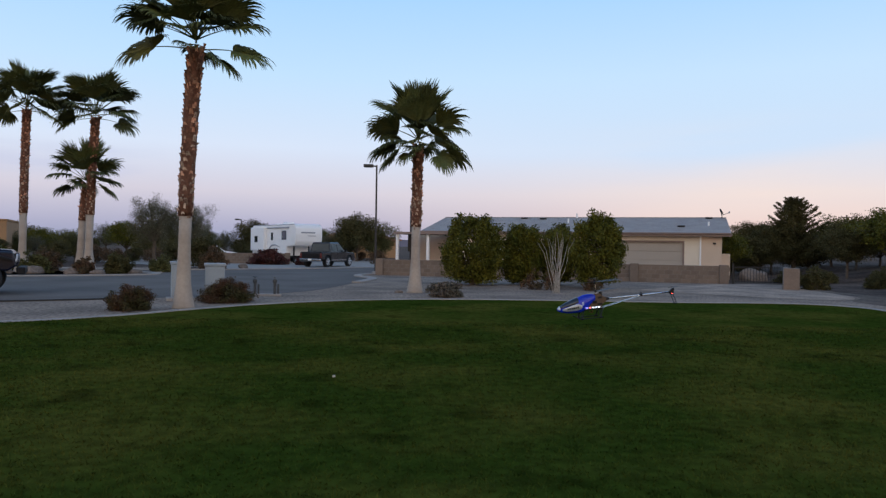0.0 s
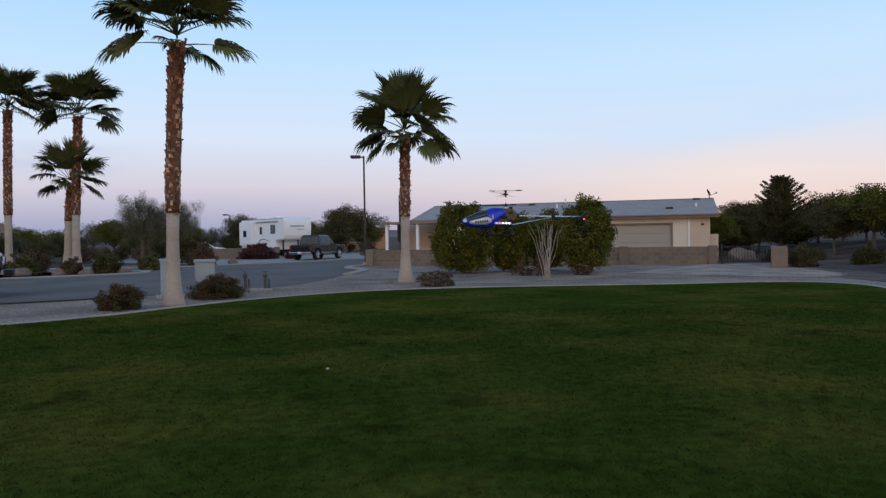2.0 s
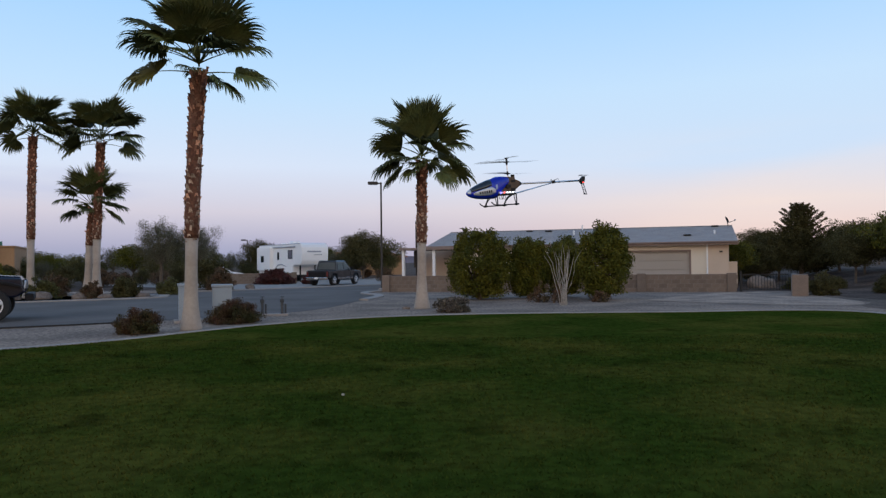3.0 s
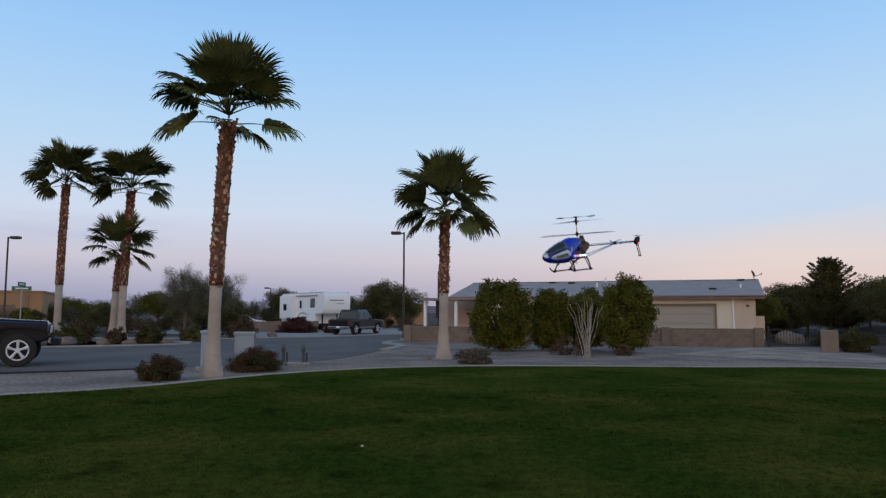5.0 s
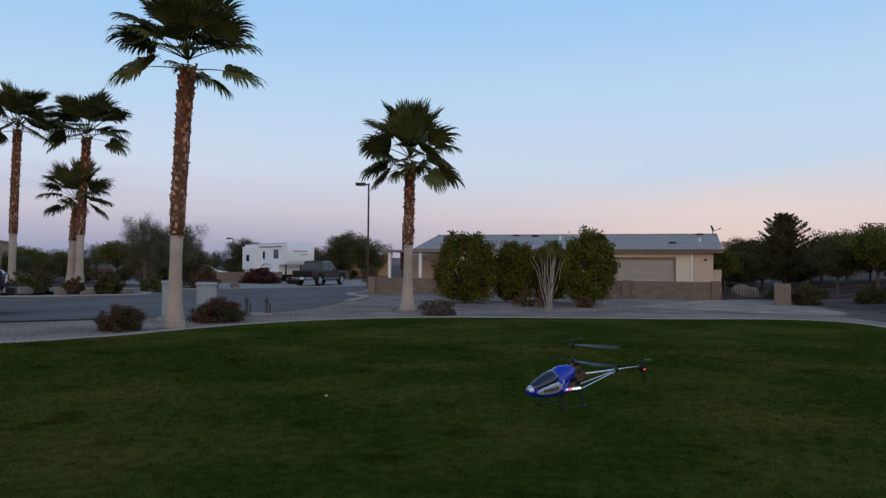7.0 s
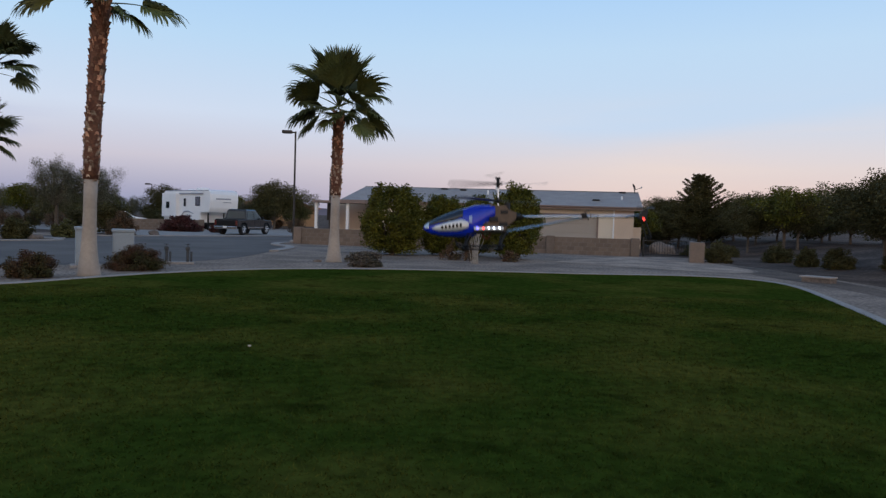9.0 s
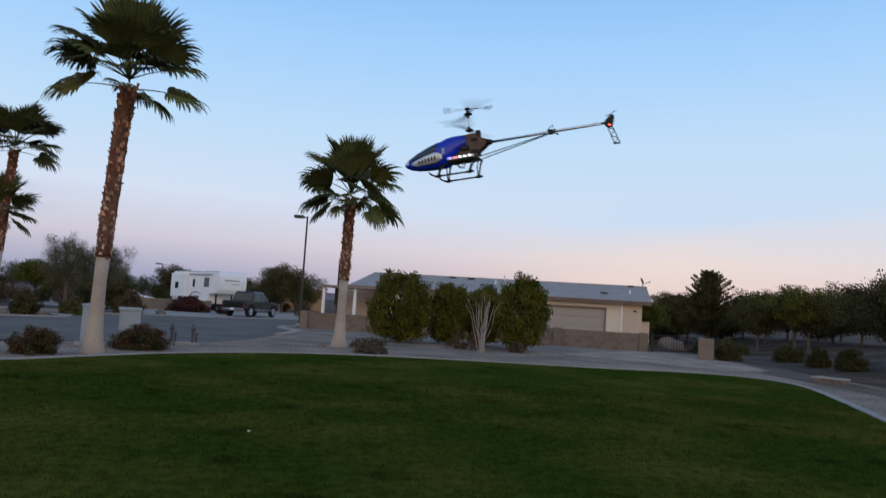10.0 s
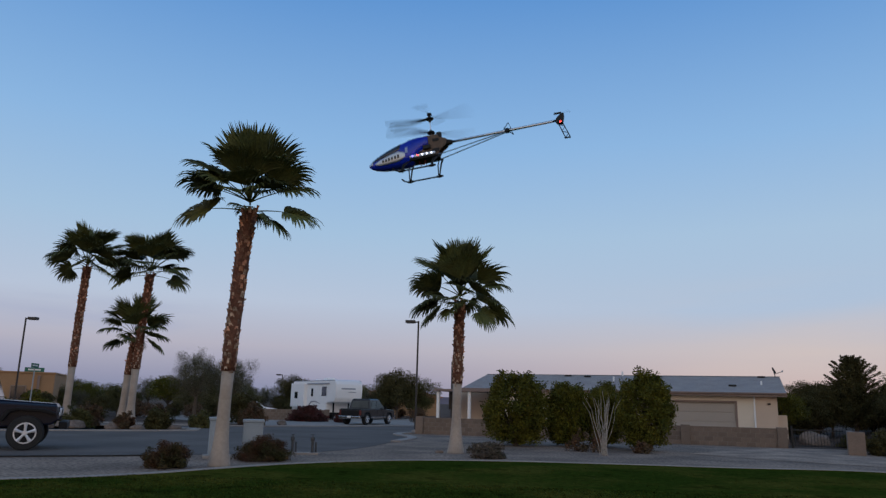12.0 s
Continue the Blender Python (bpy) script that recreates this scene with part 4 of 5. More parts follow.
    for x, z, sx, sz in ((g1 + 0.05, gz / 2, 0.1, gz), (g0 - 0.05, gz / 2, 0.1, gz), ((g0 + g1) / 2, gz + 0.05, g1 - g0 + 0.2, 0.1)):
        part("door_trim", boxes(((x, y0 - 0.015, z), (sx, 0.03, sz))), FASCIA, h)
    part("downspout", boxes(((16.43, y0 - 0.05, 1.2), (0.09, 0.08, 2.4)), bevel=0.015), WHITE, h, "white downspout")
    part("wall_lamp", boxes(((17.15, y0 - 0.06, 2.0), (0.16, 0.1, 0.09)), bevel=0.015), IRON, h, "small dark wall lamp")
    part("side_wall", boxes(((17.78, 0.9, 0.72), (0.44, 0.2, 1.44))), STUCCO_TAN, h, "low tan side wall at the corner")
    # windows, mostly hidden behind the citrus trees
    for x in (4.3, 7.2):
        w = part("window", boxes(((x, y0 - 0.01, 1.5), (1.5, 0.05, 1.15))), WHITE, h, "white framed window")
        for s in (-1, 1):
            part("pane", boxes(((x + s * 0.35, y0 - 0.03, 1.5), (0.62, 0.02, 0.98))), GLASSY, w)
    # covered patio at the end
    part("patio_roof", boxes(((0.45, 1.0, 2.42), (4.1, 3.2, 0.14)), bevel=0.01), FASCIA, h, "flat tan patio roof")
    for x, y in ((-1.4, -0.35), (0.62, -0.35)):
        part("post", boxes(((x, y, 1.18), (0.17, 0.17, 2.36)), bevel=0.01), WHITE, h, "white patio post")
    part("patio_wall", boxes(((0.6, 3.2, 1.2), (4.0, 0.15, 2.4))), STUCCO_TAN, h, "tan wall at the back of the patio")
    for x, t in ((1.6, 0.93), (5.6, 0.9), (6.9, 0.85), (15.4, 0.35), (17.0, 0.93)):
        part("roof_vent", boxes(((x, D / 2 * t, E + (R - E) * t + 0.05), (0.42, 0.28, 0.09)), bevel=0.03), IRON, main, "low dark roof vent")
    for x, t, hh in ((9.0, 0.95, 0.3), (8.7, 0.6, 0.26), (16.9, 0.45, 0.22)):
        z = E + (R - E) * t
        part("vent_pipe", tube([(x, D / 2 * t, z - 0.05), (x, D / 2 * t, z + hh)], 0.05, 10), WHITE, main, "white vent pipe")
    return h


make_house()


def make_dish():
    """On the roof at its far end."""
    base = pose(-1.4, 45.0, 0, 0, 0, -18.13) @ Vector((17.75, 4.7, 3.56))
    d = thing("satellite_dish", "grey satellite dish on a bent mast on the roof", "satellite dish", Matrix.Translation(base))
    part("mast", tube([(0, 0, -0.05), (0.0, 0, 0.12), (-0.08, -0.05, 0.36)], 0.025, 8), PIPE, d)
    secs = []
    for r, off in ((0.2, 0.05), (0.15, 0.025), (0.09, 0.006), (0.015, 0.0)):
        secs.append([(off, r * 0.9 * math.cos(k * math.tau / 16), r * math.sin(k * math.tau / 16)) for k in range(16)])
    secs += [[(x - 0.012, y, z) for x, y, z in s] for s in secs[::-1]]
    part("reflector", loft(secs), BRONZE, d, "dark reflector seen from the side", pose(-0.1, -0.05, 0.4, 0, -28, -6))
    part("feed_arm", tube([(-0.05, -0.03, 0.2), (0.42, 0.0, 0.36)], 0.018, 6), PIPE, d)
    part("feed_horn", tube([(0.4, 0.0, 0.33), (0.46, 0.0, 0.43)], [0.045, 0.04], 8), GALV, d)


make_dish()


def block_wall(name, a, b, courses, label, piers):
    """A wall of separate concrete blocks with raked joints, and piers at the given shares."""
    a, b = Vector((*a, 0)), Vector((*b, 0))
    ln = (b - a).length
    w = thing(name, label, "block wall", pose(a.x, a.y, 0, 0, 0, math.degrees(math.atan2(b.y - a.y, b.x - a.x))), kind="structure")
    hgt = courses * 0.205
    part("core", boxes(((ln / 2, 0, hgt / 2 - 0.02), (ln, 0.13, hgt))), MORTAR, w, "mortar joints of the wall")
    bm = add_box(bmesh.new(), (0, 0, 0), (0.392, 0.152, 0.195), bevel=0.006)
    me = bpy.data.meshes.new("block")
    bm.to_mesh(me)
    bm.free()
    me.materials.append(BLOCK)
    n = int(ln / 0.4)
    for c in range(courses):
        for k in range(n):
            o = new("block", me)
            o.parent = w
            x = 0.2 + k * (ln - 0.4) / (n - 1) + (0.1 if c % 2 else -0.1)
            o.matrix_basis = pose(x, random.uniform(-0.004, 0.004), 0.1 + c * 0.205)
    part("coping", boxes(((ln / 2, 0, hgt + 0.02), (ln, 0.19, 0.05)), bevel=0.012), BLOCK, w)
    for s in piers:
        part("pier", boxes(((s * ln, 0, hgt / 2 + 0.04), (0.62 if ln < 6 else 0.42, 0.62 if ln < 6 else 0.42, hgt + 0.1)), bevel=0.015), BLOCK, w, "block pier of the wall")
    return w


block_wall("wall_front", (-3.45, 39.6), (13.75, 34.85), 4, "low tan concrete block wall before the house", (0.002, 0.755, 0.99))
block_wall("wall_drive", (16.4, 34.6), (14.62, 30.3), 4, "short tan block wall beside the drive", (0.98,))
block_wall("wall_yard", (-19.5, 57.4), (-12.6, 59.0), 4, "low tan block wall before the white trailer", (0.99,))


def headwall(x, y, turn):
    """A low concrete slab end beside the gravel track."""
    t = thing("headwall", "low pale concrete headwall beside the gravel track", "headwall", pose(x, y, 0, 0, 0, turn))
    part("slab", boxes(((0, 0, 0.05), (0.85, 0.5, 0.22)), bevel=0.03), ROCK, t)
    part("cap", boxes(((-0.02, 0, 0.17), (0.92, 0.56, 0.05)), bevel=0.015), CONCRETE, t)


headwall(13.95, 20.7, -55)


def make_gate():
    a, b = Vector((14.0, 34.85, 0)), Vector((16.15, 34.6, 0))
    g = thing("iron_gate", "closed dark wrought-iron drive gate between block piers", "gate", pose(a.x, a.y, 0, 0, 0, math.degrees(math.atan2(b.y - a.y, b.x - a.x))))
    ln = (b - a).length
    for z in (0.12, 0.82):
        part("rail", boxes(((ln / 2, 0, z), (ln, 0.04, 0.045))), IRON, g)
    for k in range(17):
        part("bar", tube([(ln * k / 16, 0, 0.05), (ln * k / 16, 0, 0.9)], 0.011, 6), IRON, g)
    part("post", boxes(((0.0, 0, 0.5), (0.08, 0.08, 1.0))), IRON, g)


make_gate()


# ---- street furniture ----
def street_lamp(x, y, h, turn, label):
    l = thing("street_lamp", label, "street lamp", pose(x, y, 0, 0, 0, turn), "street lamps")
    part("pole", tube([(0, 0, -0.05), (0, 0, 0.3), (0, 0, h)], [0.075, 0.06, 0.05], 10), BRONZE, l)
    part("base", tube([(0, 0, -0.05), (0, 0, 0.12), (0, 0, 0.16)], [0.2, 0.2, 0.1], 14), CONCRETE, l, "round concrete footing")
    part("arm", boxes(((-0.16, 0, h - 0.06), (0.34, 0.06, 0.07))), BRONZE, l)
    head = part("lamp_head", boxes(((-0.46, 0, h - 0.04), (0.56, 0.34, 0.16)), bevel=0.03), BRONZE, l, "flat dark lamp head")
    part("lens", boxes(((-0.46, 0, h - 0.125), (0.4, 0.24, 0.02))), GALV, head)


street_lamp(-3.83, 41.1, 6.18, 0, "dark bronze street lamp with a flat head at the corner")
street_lamp(-27.6, 41.9, 6.05, 180, "dark street lamp beyond the parked jeep")
street_lamp(-24.6, 88.0, 4.6, 0, "dark street lamp far down the street")


def street_sign(x, y):
    s = thing("street_sign", "green street name sign on a thin post", "street sign", pose(x, y, 0, 0, 0, 20))
    part("post", tube([(0, 0, -0.05), (0, 0, 2.8)], 0.03, 8), GALV, s)
    for z, turn in ((2.72, 0), (2.92, 80)):
        b = part("plate", boxes(((0, 0, 0), (0.85, 0.012, 0.2)), bevel=0.004), SIGN_GREEN, s, "green name plate", pose(0, 0, z, 0, 0, turn))
        part("bar", boxes(((0, -0.009, 0), (0.55, 0.004, 0.07))), WHITE, b)


street_sign(-21.6, 34.0)


def cabinet(x, y, w, d, h, turn, label):
    c = thing("utility_cabinet", label, "utility cabinet", pose(x, y, 0, 0, 0, turn), "utility cabinets")
    part("pad", boxes(((0, 0, 0.03), (w + 0.25, d + 0.25, 0.1)), bevel=0.01), CONCRETE, c, "concrete pad")
    part("body", boxes(((0, 0, 0.08 + h * 0.46), (w, d, h * 0.92)), bevel=0.02), GALV, c, "pale grey-green steel body")
    part("lid", boxes(((0, 0, h + 0.04), (w + 0.05, d + 0.05, 0.09)), bevel=0.025), GALV, c)
    dr = part("door", boxes(((0, -d / 2 - 0.008, 0.08 + h * 0.45), (w * 0.9, 0.016, h * 0.78)), bevel=0.004), GALV, c)
    part("handle", boxes(((w * 0.3, -d / 2 - 0.025, h * 0.5), (0.03, 0.03, 0.12)), bevel=0.005), PIPE, dr)


cabinet(-7.3, 20.15, 0.5, 0.45, 1.0, 22, "pale grey utility cabinet behind the palm trunk")
cabinet(-6.55, 20.8, 0.55, 0.42, 0.95, 18, "pale grey utility cabinet behind the shrub")


def backflow(x, y):
    b = thing("backflow_valve", "weathered backflow pipe with two valves on a pad", "water valve", pose(x, y, 0, 0, 0, 8))
    part("pad", boxes(((0, 0, 0.02), (1.0, 0.4, 0.08)), bevel=0.01), CONCRETE, b)
    for s in (-1, 1):
        part("riser", tube([(s * 0.3, 0, 0), (s * 0.3, 0, 0.42)], 0.045, 10), PIPE, b)
        part("valve", boxes(((s * 0.3, 0, 0.46), (0.13, 0.13, 0.13)), bevel=0.03), PIPE, b)
        part("handwheel", tube([(s * 0.3, 0, 0.58), (s * 0.3, 0, 0.6)], 0.075, 14), PIPE, b)
        part("stem", tube([(s * 0.3, 0, 0.5), (s * 0.3, 0, 0.6)], 0.015, 6), PIPE, b)
        part("guard", tube([(s * 0.3 + 0.1, 0.05, 0), (s * 0.3 + 0.1, 0.05, 0.36)], 0.03, 8), PIPE, b)


backflow(-5.5, 22.4)


def dark_post(x, y, h):
    p = thing("utility_post", "slender dark post with a small box beside the patio", "post", pose(x, y, 0))
    part("pole", tube([(0, 0, -0.05), (0, 0, h)], 0.06, 8), BRONZE, p)
    part("box", boxes(((0, -0.05, h * 0.42), (0.34, 0.25, 1.1)), bevel=0.02), BRONZE, p)


dark_post(-2.15, 47.8, 4.3)


def utility_pole(x, y, h):
    p = thing("utility_pole", "far wooden utility pole with a cross-arm above the trees", "utility pole", pose(x, y, 0, 0, 0, 25))
    part("pole", tube([(0, 0, -0.1), (0, 0, h)], [0.16, 0.11], 8), TWIG, p)
    part("cross_arm", boxes(((0, 0, h - 0.35), (2.2, 0.12, 0.14))), TWIG, p)


utility_pole(58.0, 104.0, 7.0)


# ---- vehicles: +X is forward ----
def add_wheel(parent, x, y, r, w, side):
    wh = part("wheel", tube([(x, y - w / 2, r), (x, y - w / 2 + 0.03, r), (x, y + w / 2 - 0.03, r), (x, y + w / 2, r)], [r * 0.93, r, r, r * 0.93], 24), RUBBER, parent, "black tyre")
    yo = y + side * (w / 2 + 0.004)
    part("rim", tube([(x, yo - side * 0.06, r), (x, yo, r)], [r * 0.64, r * 0.62], 20), RIM, wh, "silver alloy rim")
    part("rim_well", tube([(x, yo - side * 0.02, r), (x, yo + side * 0.004, r)], r * 0.54, 20), BLACKPLAS, wh)
    for k in range(5):
        a = k * math.tau / 5 + 0.3
        d = Vector((math.cos(a), 0, math.sin(a)))
        c = Vector((x, yo + side * 0.008, r))
        part("spoke", tube([c + d * r * 0.1, c + d * r * 0.34, c + d * r * 0.57], [r * 0.075, r * 0.085, r * 0.13], 6), RIM, wh)
    part("hub", tube([(x, yo, r), (x, yo + side * 0.035, r)], [r * 0.17, r * 0.13], 12), RIM, wh)


def pickup(x, y, turn):
    t = thing("pickup_truck", "dark grey crew-cab pickup truck parked on the driveway", "pickup truck", pose(x, y, 0.02, 0, 0, turn) @ Matrix.Scale(0.9, 4))
    low = [(-2.9, 0.62), (-2.9, 1.16), (-1.45, 1.18), (-1.45, 1.22), (1.1, 1.22), (2.75, 1.12), (2.9, 0.98), (2.92, 0.55), (2.4, 0.5), (2.3, 0.72), (2.1, 0.9), (1.7, 0.9), (1.5, 0.72), (1.42, 0.48),
           (-1.4, 0.48), (-1.5, 0.75), (-1.7, 0.92), (-2.1, 0.92), (-2.28, 0.75), (-2.4, 0.6)]
    part("body", extrude_profile(low, -0.98, 0.98, 0.035), TRUCK, t, "dark grey body")
    part("cab", loft([[(-1.45, s * 0.95, 1.18) for s in (-1, 1)] + [(1.15, 0.95, 1.18), (1.15, -0.95, 1.18)],
                      [(-1.25, s * 0.8, 1.9) for s in (-1, 1)] + [(0.3, 0.8, 1.9), (0.3, -0.8, 1.9)],
                      [(-1.15, s * 0.7, 1.98) for s in (-1, 1)] + [(0.2, 0.7, 1.98), (0.2, -0.7, 1.98)]]), TRUCK, t)
    for s in (-1, 1):
        for x0, x1, a0, a1 in ((-1.28, -0.32, -1.14, -0.34), (-0.2, 0.84, -0.22, 0.27)):
            bm = bmesh.new()
            q = [(x0, s * 0.945, 1.26), (x1, s * 0.945, 1.26), (a1, s * 0.83, 1.8), (a0, s * 0.83, 1.8)]
            bm.faces.new([bm.verts.new((p[0], p[1] + s * 0.006, p[2])) for p in q])
            bmesh.ops.solidify(bm, geom=bm.faces[:], thickness=0.012)
            part("side_window", bm, CAR_GLASS, t, "dark side window")
        part("mirror", boxes(((0.85, s * 1.1, 1.3), (0.12, 0.2, 0.22)), bevel=0.03), BLACKPLAS, t)
        part("tail_lamp", boxes(((-2.91, s * 0.88, 0.92), (0.05, 0.15, 0.36)), bevel=0.015), LAMP_RED, t, "red tail lamp")
        part("headlamp", boxes(((2.86, s * 0.75, 0.88), (0.1, 0.36, 0.24)), bevel=0.03), LAMP_CLEAR, t, "clear headlamp")
        part("door_line", boxes(((-1.36, s * 0.985, 0.88), (0.015, 0.012, 0.6))), BLACKPLAS, t)
        part("door_line", boxes(((0.86, s * 0.985, 0.85), (0.015, 0.012, 0.68))), BLACKPLAS, t)
        part("sill_trim", boxes(((0.0, s * 0.985, 0.56), (2.6, 0.012, 0.09)), bevel=0.004), CHROME, t, "chrome sill trim")
        for xx in (-0.42, 0.68):
            part("door_handle", boxes(((xx - 0.2, s * 0.995, 1.08), (0.16, 0.025, 0.035)), bevel=0.006), BLACKPLAS, t)
        for xx in (1.9, -1.9):
            arch = [(xx - 0.52, 0.55), (xx - 0.46, 0.82), (xx - 0.24, 0.98), (xx + 0.24, 0.98), (xx + 0.46, 0.82), (xx + 0.52, 0.55), (xx + 0.46, 0.55), (xx + 0.4, 0.79), (xx + 0.21, 0.93), (xx - 0.21, 0.93), (xx - 0.4, 0.79), (xx - 0.46, 0.55)]
            part("wheel_arch", extrude_profile(arch, s * 0.97 - 0.03, s * 0.97 + 0.035, 0.008), BLACKPLAS, t, "black wheel arch lip")
        part("door_line", boxes(((-0.26, s * 0.985, 0.85), (0.015, 0.012, 0.68))), BLACKPLAS, t)
        part("side_step", boxes(((0.0, s * 1.0, 0.42), (2.5, 0.12, 0.06)), bevel=0.02), BLACKPLAS, t)
        for xx in (1.9, -1.9):
            add_wheel(t, xx, s * 0.84, 0.43, 0.28, s)
    for nm, q in (("rear_window", [(-1.41, -0.78, 1.28), (-1.41, 0.78, 1.28), (-1.28, 0.7, 1.82), (-1.28, -0.7, 1.82)]), ("windscreen", [(1.08, -0.85, 1.24), (1.08, 0.85, 1.24), (0.43, 0.72, 1.82), (0.43, -0.72, 1.82)])):
        bm = bmesh.new()
        sh = -0.03 if nm == "rear_window" else 0.03
        bm.faces.new([bm.verts.new((p[0] + sh, p[1], p[2])) for p in q])
        bmesh.ops.solidify(bm, geom=bm.faces[:], thickness=0.012)
        part(nm, bm, CAR_GLASS, t, "dark glass")
    part("bed_cover", boxes(((-2.17, 0, 1.18), (1.38, 1.8, 0.06)), bevel=0.02), BLACKPLAS, t, "black bed cover")
    part("tailgate", boxes(((-2.91, 0, 0.86), (0.06, 1.5, 0.46)), bevel=0.015), BLACKPLAS, t, "black tailgate")
    part("rear_bumper", boxes(((-2.98, 0, 0.56), (0.2, 1.85, 0.2)), bevel=0.03), CHROME, t, "chrome rear bumper")
    part("plate", boxes(((-3.085, 0, 0.6), (0.01, 0.3, 0.14))), WHITE, t)
    part("front_bumper", boxes(((2.95, 0, 0.55), (0.2, 1.9, 0.24)), bevel=0.04), CHROME, t)
    part("grille", boxes(((2.9, 0, 0.86), (0.06, 1.0, 0.3)), bevel=0.02), BLACKPLAS, t)


pickup(-8.45, 53.4, 71)


def trailer(x, y, turn):
    t = thing("fifth_wheel_trailer", "long white fifth-wheel travel trailer behind the pickup truck", "travel trailer", pose(x, y, 0, 0, 0, turn))
    prof = [(-9.2, 0.62), (-9.2, 3.2), (-9.05, 3.34), (-0.6, 3.36), (-0.2, 3.28), (0.04, 3.0), (0.1, 2.5), (0.02, 1.85), (-0.2, 1.5), (-1.55, 1.45), (-1.75, 1.3), (-1.75, 0.62)]
    part("body", extrude_profile(prof, -1.24, 1.24, 0.09), WHITE, t, "white ribless shell with raised front")
    part("slide_out", boxes(((-7.4, -1.34, 2.05), (3.0, 0.42, 2.1)), bevel=0.03), WHITE, t, "white slide-out room")
    part("slide_out", boxes(((-7.4, 1.34, 2.05), (3.0, 0.42, 2.1)), bevel=0.03), WHITE, t, "white slide-out room")
    for s in (-1, 1):
        for xx, z, w, h, yy in ((-2.25, 2.4, 0.85, 0.7, 1.245), (-4.75, 2.3, 0.34, 0.6, 1.245), (-7.6, 2.05, 0.6, 0.5, 1.555)):
            f = part("window", boxes(((xx, s * yy, z), (w + 0.08, 0.03, h + 0.08)), bevel=0.01), BLACKPLAS, t, "dark framed window")
            part("pane", boxes(((xx, s * (yy + 0.012), z), (w, 0.02, h))), GLASSY, f)
        part("door", boxes(((-5.75, s * 1.245, 1.65), (0.7, 0.03, 1.9)), bevel=0.01), WHITE, t)
        part("stripe", boxes(((-4.2, s * 1.245, 1.15), (2.8, 0.02, 0.07))), GREYSTRIPE, t, "grey side stripe")
        part("swoosh", tube([(-5.8, s * 1.25, 0.95), (-4.8, s * 1.25, 1.5), (-4.0, s * 1.25, 1.55), (-3.0, s * 1.25, 1.35)], [0.02, 0.07, 0.06, 0.02], 6), GREYSTRIPE, t, "grey curved graphic")
        for xx in (-5.4, -6.35):
            add_wheel(t, xx, s * 1.05, 0.36, 0.24, s)
    part("mark", boxes(((0.09, -0.1, 2.62), (0.03, 1.3, 0.12))), GREYSTRIPE, t, "grey bars on the front cap")
    part("mark", boxes(((0.06, 0.25, 2.35), (0.1, 0.7, 0.06))), GREYSTRIPE, t)
    part("air_conditioner", boxes(((-4.0, 0, 3.46), (0.95, 0.7, 0.26)), bevel=0.06), WHITE, t, "white roof air conditioner")
    part("roof_trim", boxes(((-4.6, -1.22, 3.3), (8.6, 0.05, 0.07)), ((-4.6, 1.22, 3.3), (8.6, 0.05, 0.07)), bevel=0.01), GREYSTRIPE, t, "grey roof edge trim")
    part("roof_vent", boxes(((-6.6, 0.2, 3.42), (0.5, 0.5, 0.16)), bevel=0.04), WHITE, t)
    for s in (-1, 1):
        part("storage_door", boxes(((-2.6, s * 1.245, 1.0), (1.3, 0.03, 0.55)), bevel=0.01), WHITE, t)
        part("awning", tube([(-7.6 + 1.9, s * 1.3, 3.05), (-1.2, s * 1.3, 3.05)], 0.06, 8), GREYSTRIPE, t, "rolled grey awning")
    part("landing_leg", boxes(((-1.4, -0.7, 0.75), (0.1, 0.1, 1.5))), BLACKPLAS, t)
    part("landing_leg", boxes(((-1.4, 0.7, 0.75), (0.1, 0.1, 1.5))), BLACKPLAS, t)
    part("frame", boxes(((-5.45, 0, 0.55), (7.3, 1.6, 0.18))), BLACKPLAS, t)


trailer(-11.4, 61.4, -53)


